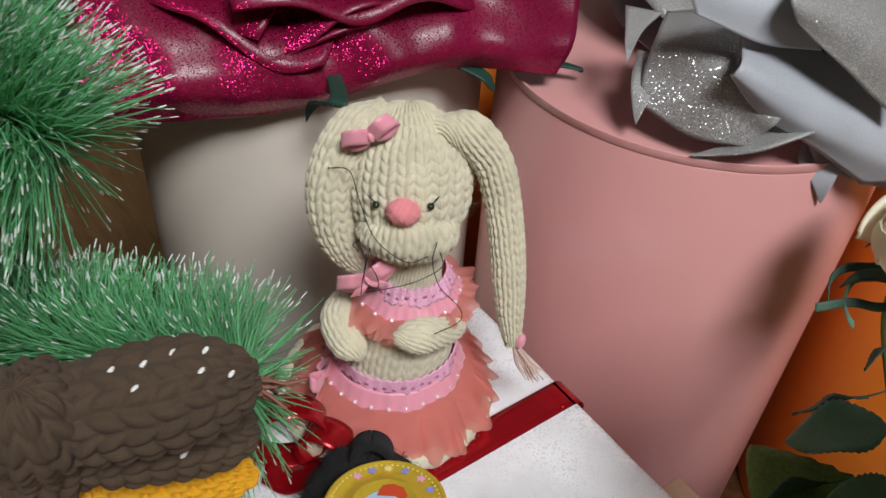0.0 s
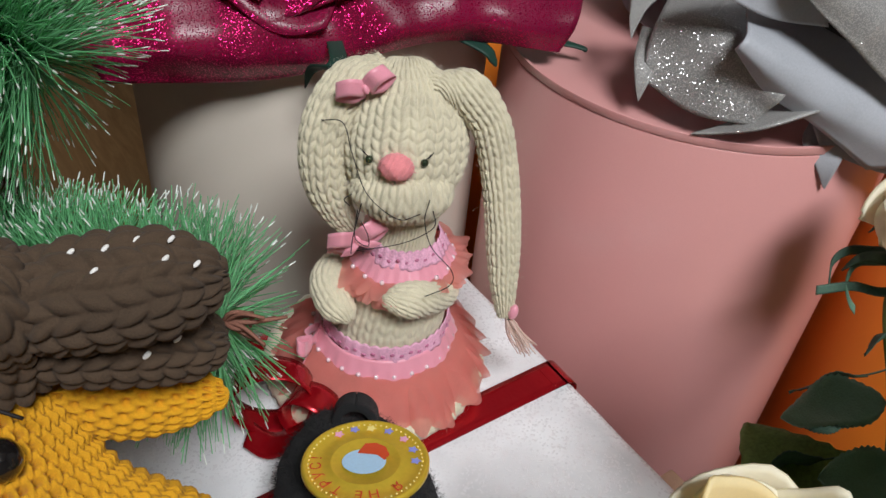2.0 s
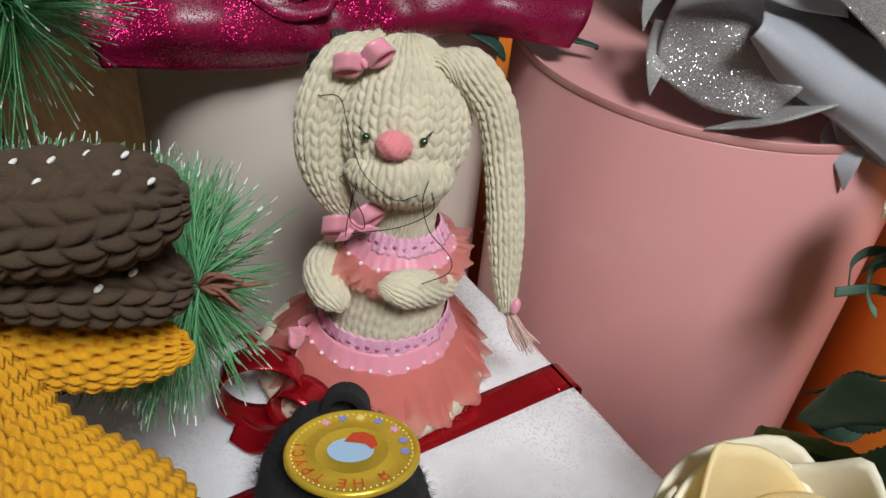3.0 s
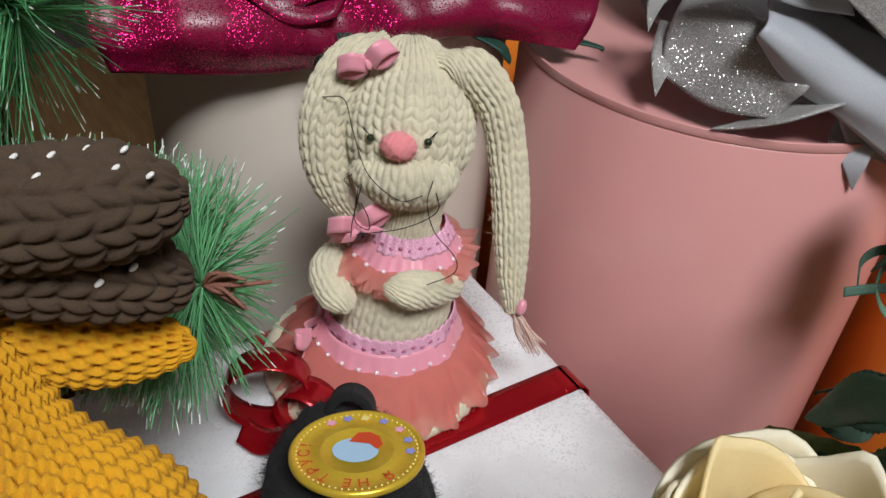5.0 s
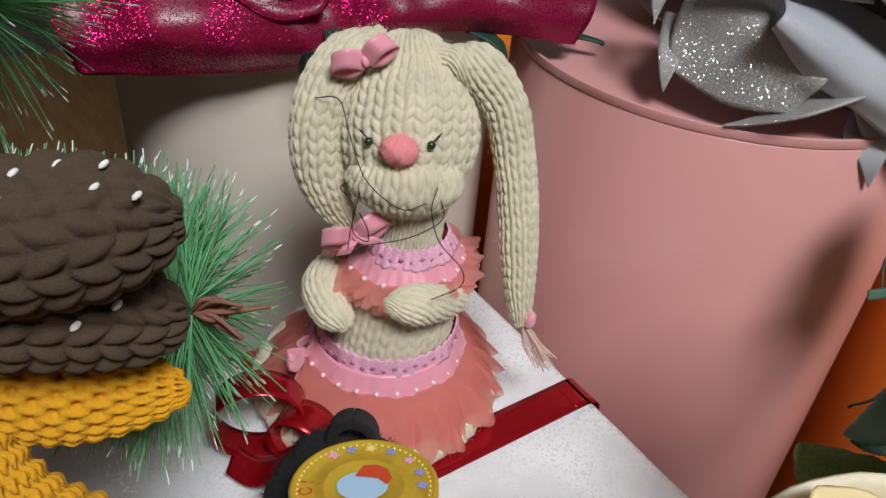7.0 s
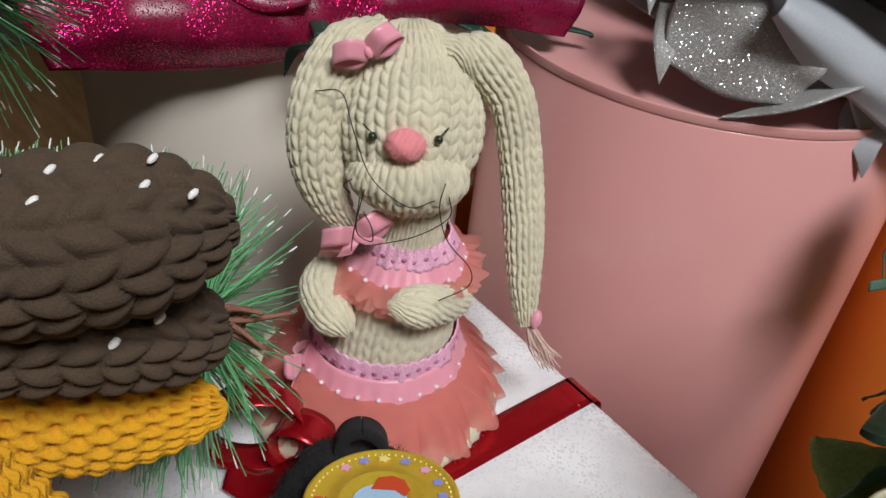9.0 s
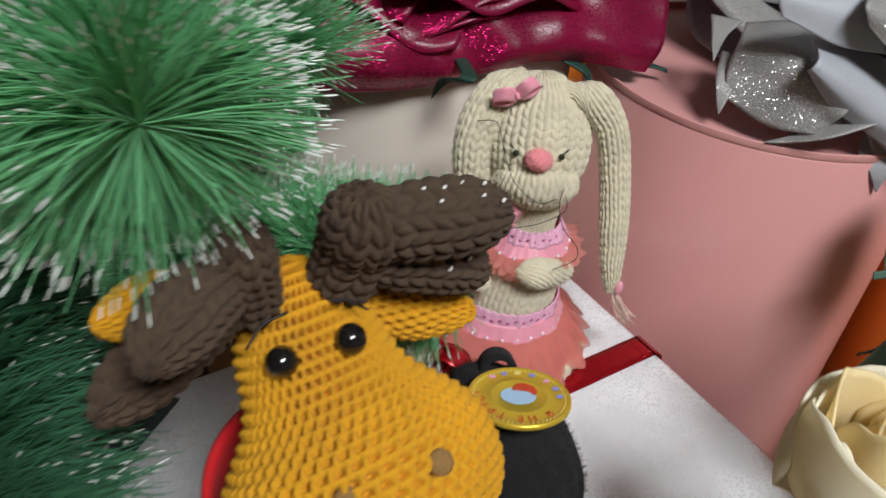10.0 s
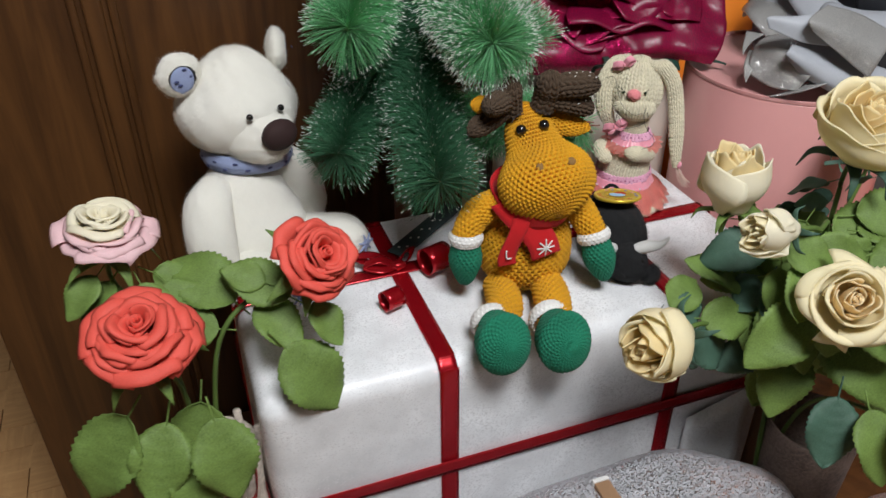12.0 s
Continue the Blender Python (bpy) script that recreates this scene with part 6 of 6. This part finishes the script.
sil, sm = giant((0.805, 0.235, 0.535), (-0.1, -0.15, 1), 0.175, 0.16, SILVER, SILVER_BACK, "giant silver grey glitter foam rose on the pink hat box", 8,
                ((3, 0.05, 0.22, 0.3, 1.1, 0.05, 0.08, 0.03), (4, 0.08, 0.4, 0.2, 0.95, 0.1, 0.14, 0.04), (3, 0.1, 0.62, 0.12, 0.7, 0.12, 0.2, 0.05), (4, 0.11, 0.74, 0.09, 0.52, 0.12, 0.16, 0.05), (4, 0.12, 0.82, 0.06, 0.36, 0.1, 0.2, 0.05),
                 (4, 0.15, 0.88, 0.02, 0.14, 0.02, 0.12, 0.05)), None)


def spiky_sepal(parent, pts, widths, mat, label=""):
    c = glide(pts, 24)
    t = np.gradient(c, axis=0)
    run = c[-1] - c[0]
    side = np.array([[run[1], -run[0], 0.0]]) / math.hypot(run[0], run[1]) + 0 * t
    wd = glide(widths, 24)
    return part("sepal", sheet(c[:, None] + np.linspace(-1, 1, 7)[None, :, None] * wd[:, None] * side[:, None], 0.0016), mat, parent, label)


DARK_GREEN = material("dark_green_foam", (0.012, 0.05, 0.035), 0.6, vary=0.2)
for pts, wd in ((((0.40, 0.32, 0.545), (0.375, 0.262, 0.55), (0.37, 0.285, 0.538), (0.372, 0.302, 0.515)), (0.006, 0.006, 0.004, 0.0)),
                (((0.47, 0.3, 0.545), (0.487, 0.268, 0.537), (0.492, 0.262, 0.53), (0.494, 0.26, 0.525)), (0.009, 0.006, 0.004, 0.0)),
                (((0.52, 0.28, 0.538), (0.55, 0.255, 0.534), (0.56, 0.245, 0.532), (0.558, 0.245, 0.531)), (0.012, 0.004, 0.002, 0.0))):
    spiky_sepal(mar, pts, wd, DARK_GREEN, "dark green foam sepal")


def draped(parent, rows, mat, back=None, label="", m=22, n=30, wavy=0.0016):
    """A large loose petal laid through a few rows of places, smooth both ways; back: the material of its other face."""
    fine = np.stack([glide(r, n) for r in rows])
    fine = np.stack([glide(fine[:, j], m) for j in range(n)], 1)
    wave = np.array([[wavy * noise.noise(Vector(q) * 30) for q in row] for row in fine])
    fine += wave[:, :, None] * np.array([-0.5, -1.1, 0.6])
    ob = part("petal", sheet(fine, 0.0018), mat, parent, label)
    if back is not None:
        ob.data.materials.append(back)
        half = (m - 1) * (n - 1)
        ob.data.polygons.foreach_set("material_index", [0 if q < half else 1 for q in range(len(ob.data.polygons))])
    return ob


draped(sil, [[(0.60, 0.215, 0.578), (0.612, 0.175, 0.59), (0.625, 0.125, 0.575)], [(0.556, 0.186, 0.581), (0.567, 0.146, 0.586), (0.578, 0.10, 0.565)],
             [(0.545, 0.18, 0.562), (0.557, 0.143, 0.562), (0.572, 0.105, 0.55)], [(0.541, 0.174, 0.5455), (0.5535, 0.141, 0.536), (0.569, 0.108, 0.541)]], SILVER, None, "drooping silver glitter petal")
draped(sil, [[(0.58, 0.145, 0.596), (0.61, 0.125, 0.592), (0.655, 0.1, 0.575), (0.72, 0.06, 0.55)], [(0.553, 0.122, 0.596), (0.58, 0.105, 0.584), (0.62, 0.08, 0.564), (0.68, 0.042, 0.536)],
             [(0.546, 0.12, 0.59), (0.572, 0.1, 0.572), (0.608, 0.077, 0.552), (0.665, 0.04, 0.526)], [(0.552, 0.125, 0.586), (0.57, 0.109, 0.563), (0.601, 0.089, 0.543), (0.638, 0.066, 0.515)]], SILVER_BACK, None, "smooth pale grey petal with a folded lip")
draped(sil, [[(0.612, 0.1, 0.543), (0.65, 0.075, 0.528), (0.70, 0.045, 0.515)], [(0.618, 0.088, 0.522), (0.655, 0.066, 0.508), (0.70, 0.038, 0.498)]], SILVER_BACK, None, "smooth pale grey petal")
draped(sil, [[(0.575, 0.135, 0.628), (0.6, 0.13, 0.634), (0.64, 0.11, 0.63)], [(0.534, 0.15, 0.63), (0.566, 0.126, 0.625), (0.597, 0.108, 0.615)],
             [(0.534, 0.146, 0.617), (0.566, 0.122, 0.603), (0.6, 0.104, 0.5985)]], SILVER_BACK, None, "smooth pale grey petal with a folded lip")
draped(sil, [[(0.60, 0.125, 0.645), (0.635, 0.105, 0.635), (0.68, 0.08, 0.61)], [(0.561, 0.11, 0.636), (0.597, 0.088, 0.622), (0.645, 0.062, 0.595)],
             [(0.566, 0.105, 0.622), (0.594, 0.086, 0.597), (0.632, 0.062, 0.566)]], SILVER, None, "silver glitter petal")
for pts, wd, mat in ((((0.60, 0.095, 0.556), (0.572, 0.108, 0.543), (0.560, 0.124, 0.5315), (0.549, 0.134, 0.5265)), (0.012, 0.009, 0.004, 0.0), SILVER),
                     (((0.56, 0.185, 0.57), (0.545, 0.178, 0.558), (0.538, 0.172, 0.545), (0.536, 0.169, 0.534)), (0.012, 0.008, 0.004, 0.0), SILVER),
                     (((0.575, 0.215, 0.585), (0.558, 0.205, 0.58), (0.546, 0.196, 0.574), (0.540, 0.19, 0.566)), (0.012, 0.006, 0.003, 0.0), SILVER),
                     (((0.64, 0.09, 0.535), (0.622, 0.088, 0.524), (0.622, 0.082, 0.51), (0.628, 0.08, 0.494)), (0.02, 0.014, 0.006, 0.0), SILVER_BACK)):
    spiky_sepal(sil, pts, wd, mat, "grey foam sepal with a thin tip")
draped(mar, [[(0.58, 0.30, 0.61), (0.48, 0.33, 0.63), (0.37, 0.37, 0.62), (0.27, 0.40, 0.60)], [(0.565, 0.262, 0.578), (0.46, 0.292, 0.59), (0.36, 0.327, 0.585), (0.26, 0.37, 0.57)],
             [(0.545, 0.244, 0.553), (0.452, 0.27, 0.562), (0.36, 0.3, 0.545), (0.252, 0.352, 0.55)], [(0.535, 0.245, 0.5345), (0.46, 0.279, 0.5425), (0.36, 0.316, 0.5195), (0.262, 0.358, 0.517)]], MAROON, None, "wide maroon glitter petal with a wavy hem", 40, 70, 0.009)
draped(mar, [[(0.56, 0.33, 0.64), (0.47, 0.345, 0.655), (0.38, 0.38, 0.65)], [(0.535, 0.285, 0.60), (0.45, 0.298, 0.612), (0.365, 0.345, 0.606)],
             [(0.525, 0.272, 0.59), (0.445, 0.285, 0.60), (0.36, 0.333, 0.592)]], MAROON, None, "wide maroon glitter petal with a rolled lip", 30, 50, 0.012)
# added sheet, no petal of the rose: its black stands for the gap's shade
draped(sil, [[(0.60, 0.14, 0.632), (0.645, 0.11, 0.62), (0.72, 0.08, 0.60)], [(0.595, 0.135, 0.59), (0.65, 0.1, 0.575), (0.73, 0.06, 0.55)]], GAP_SHADE, None, "black sheet standing in for the shade between the silver petals")
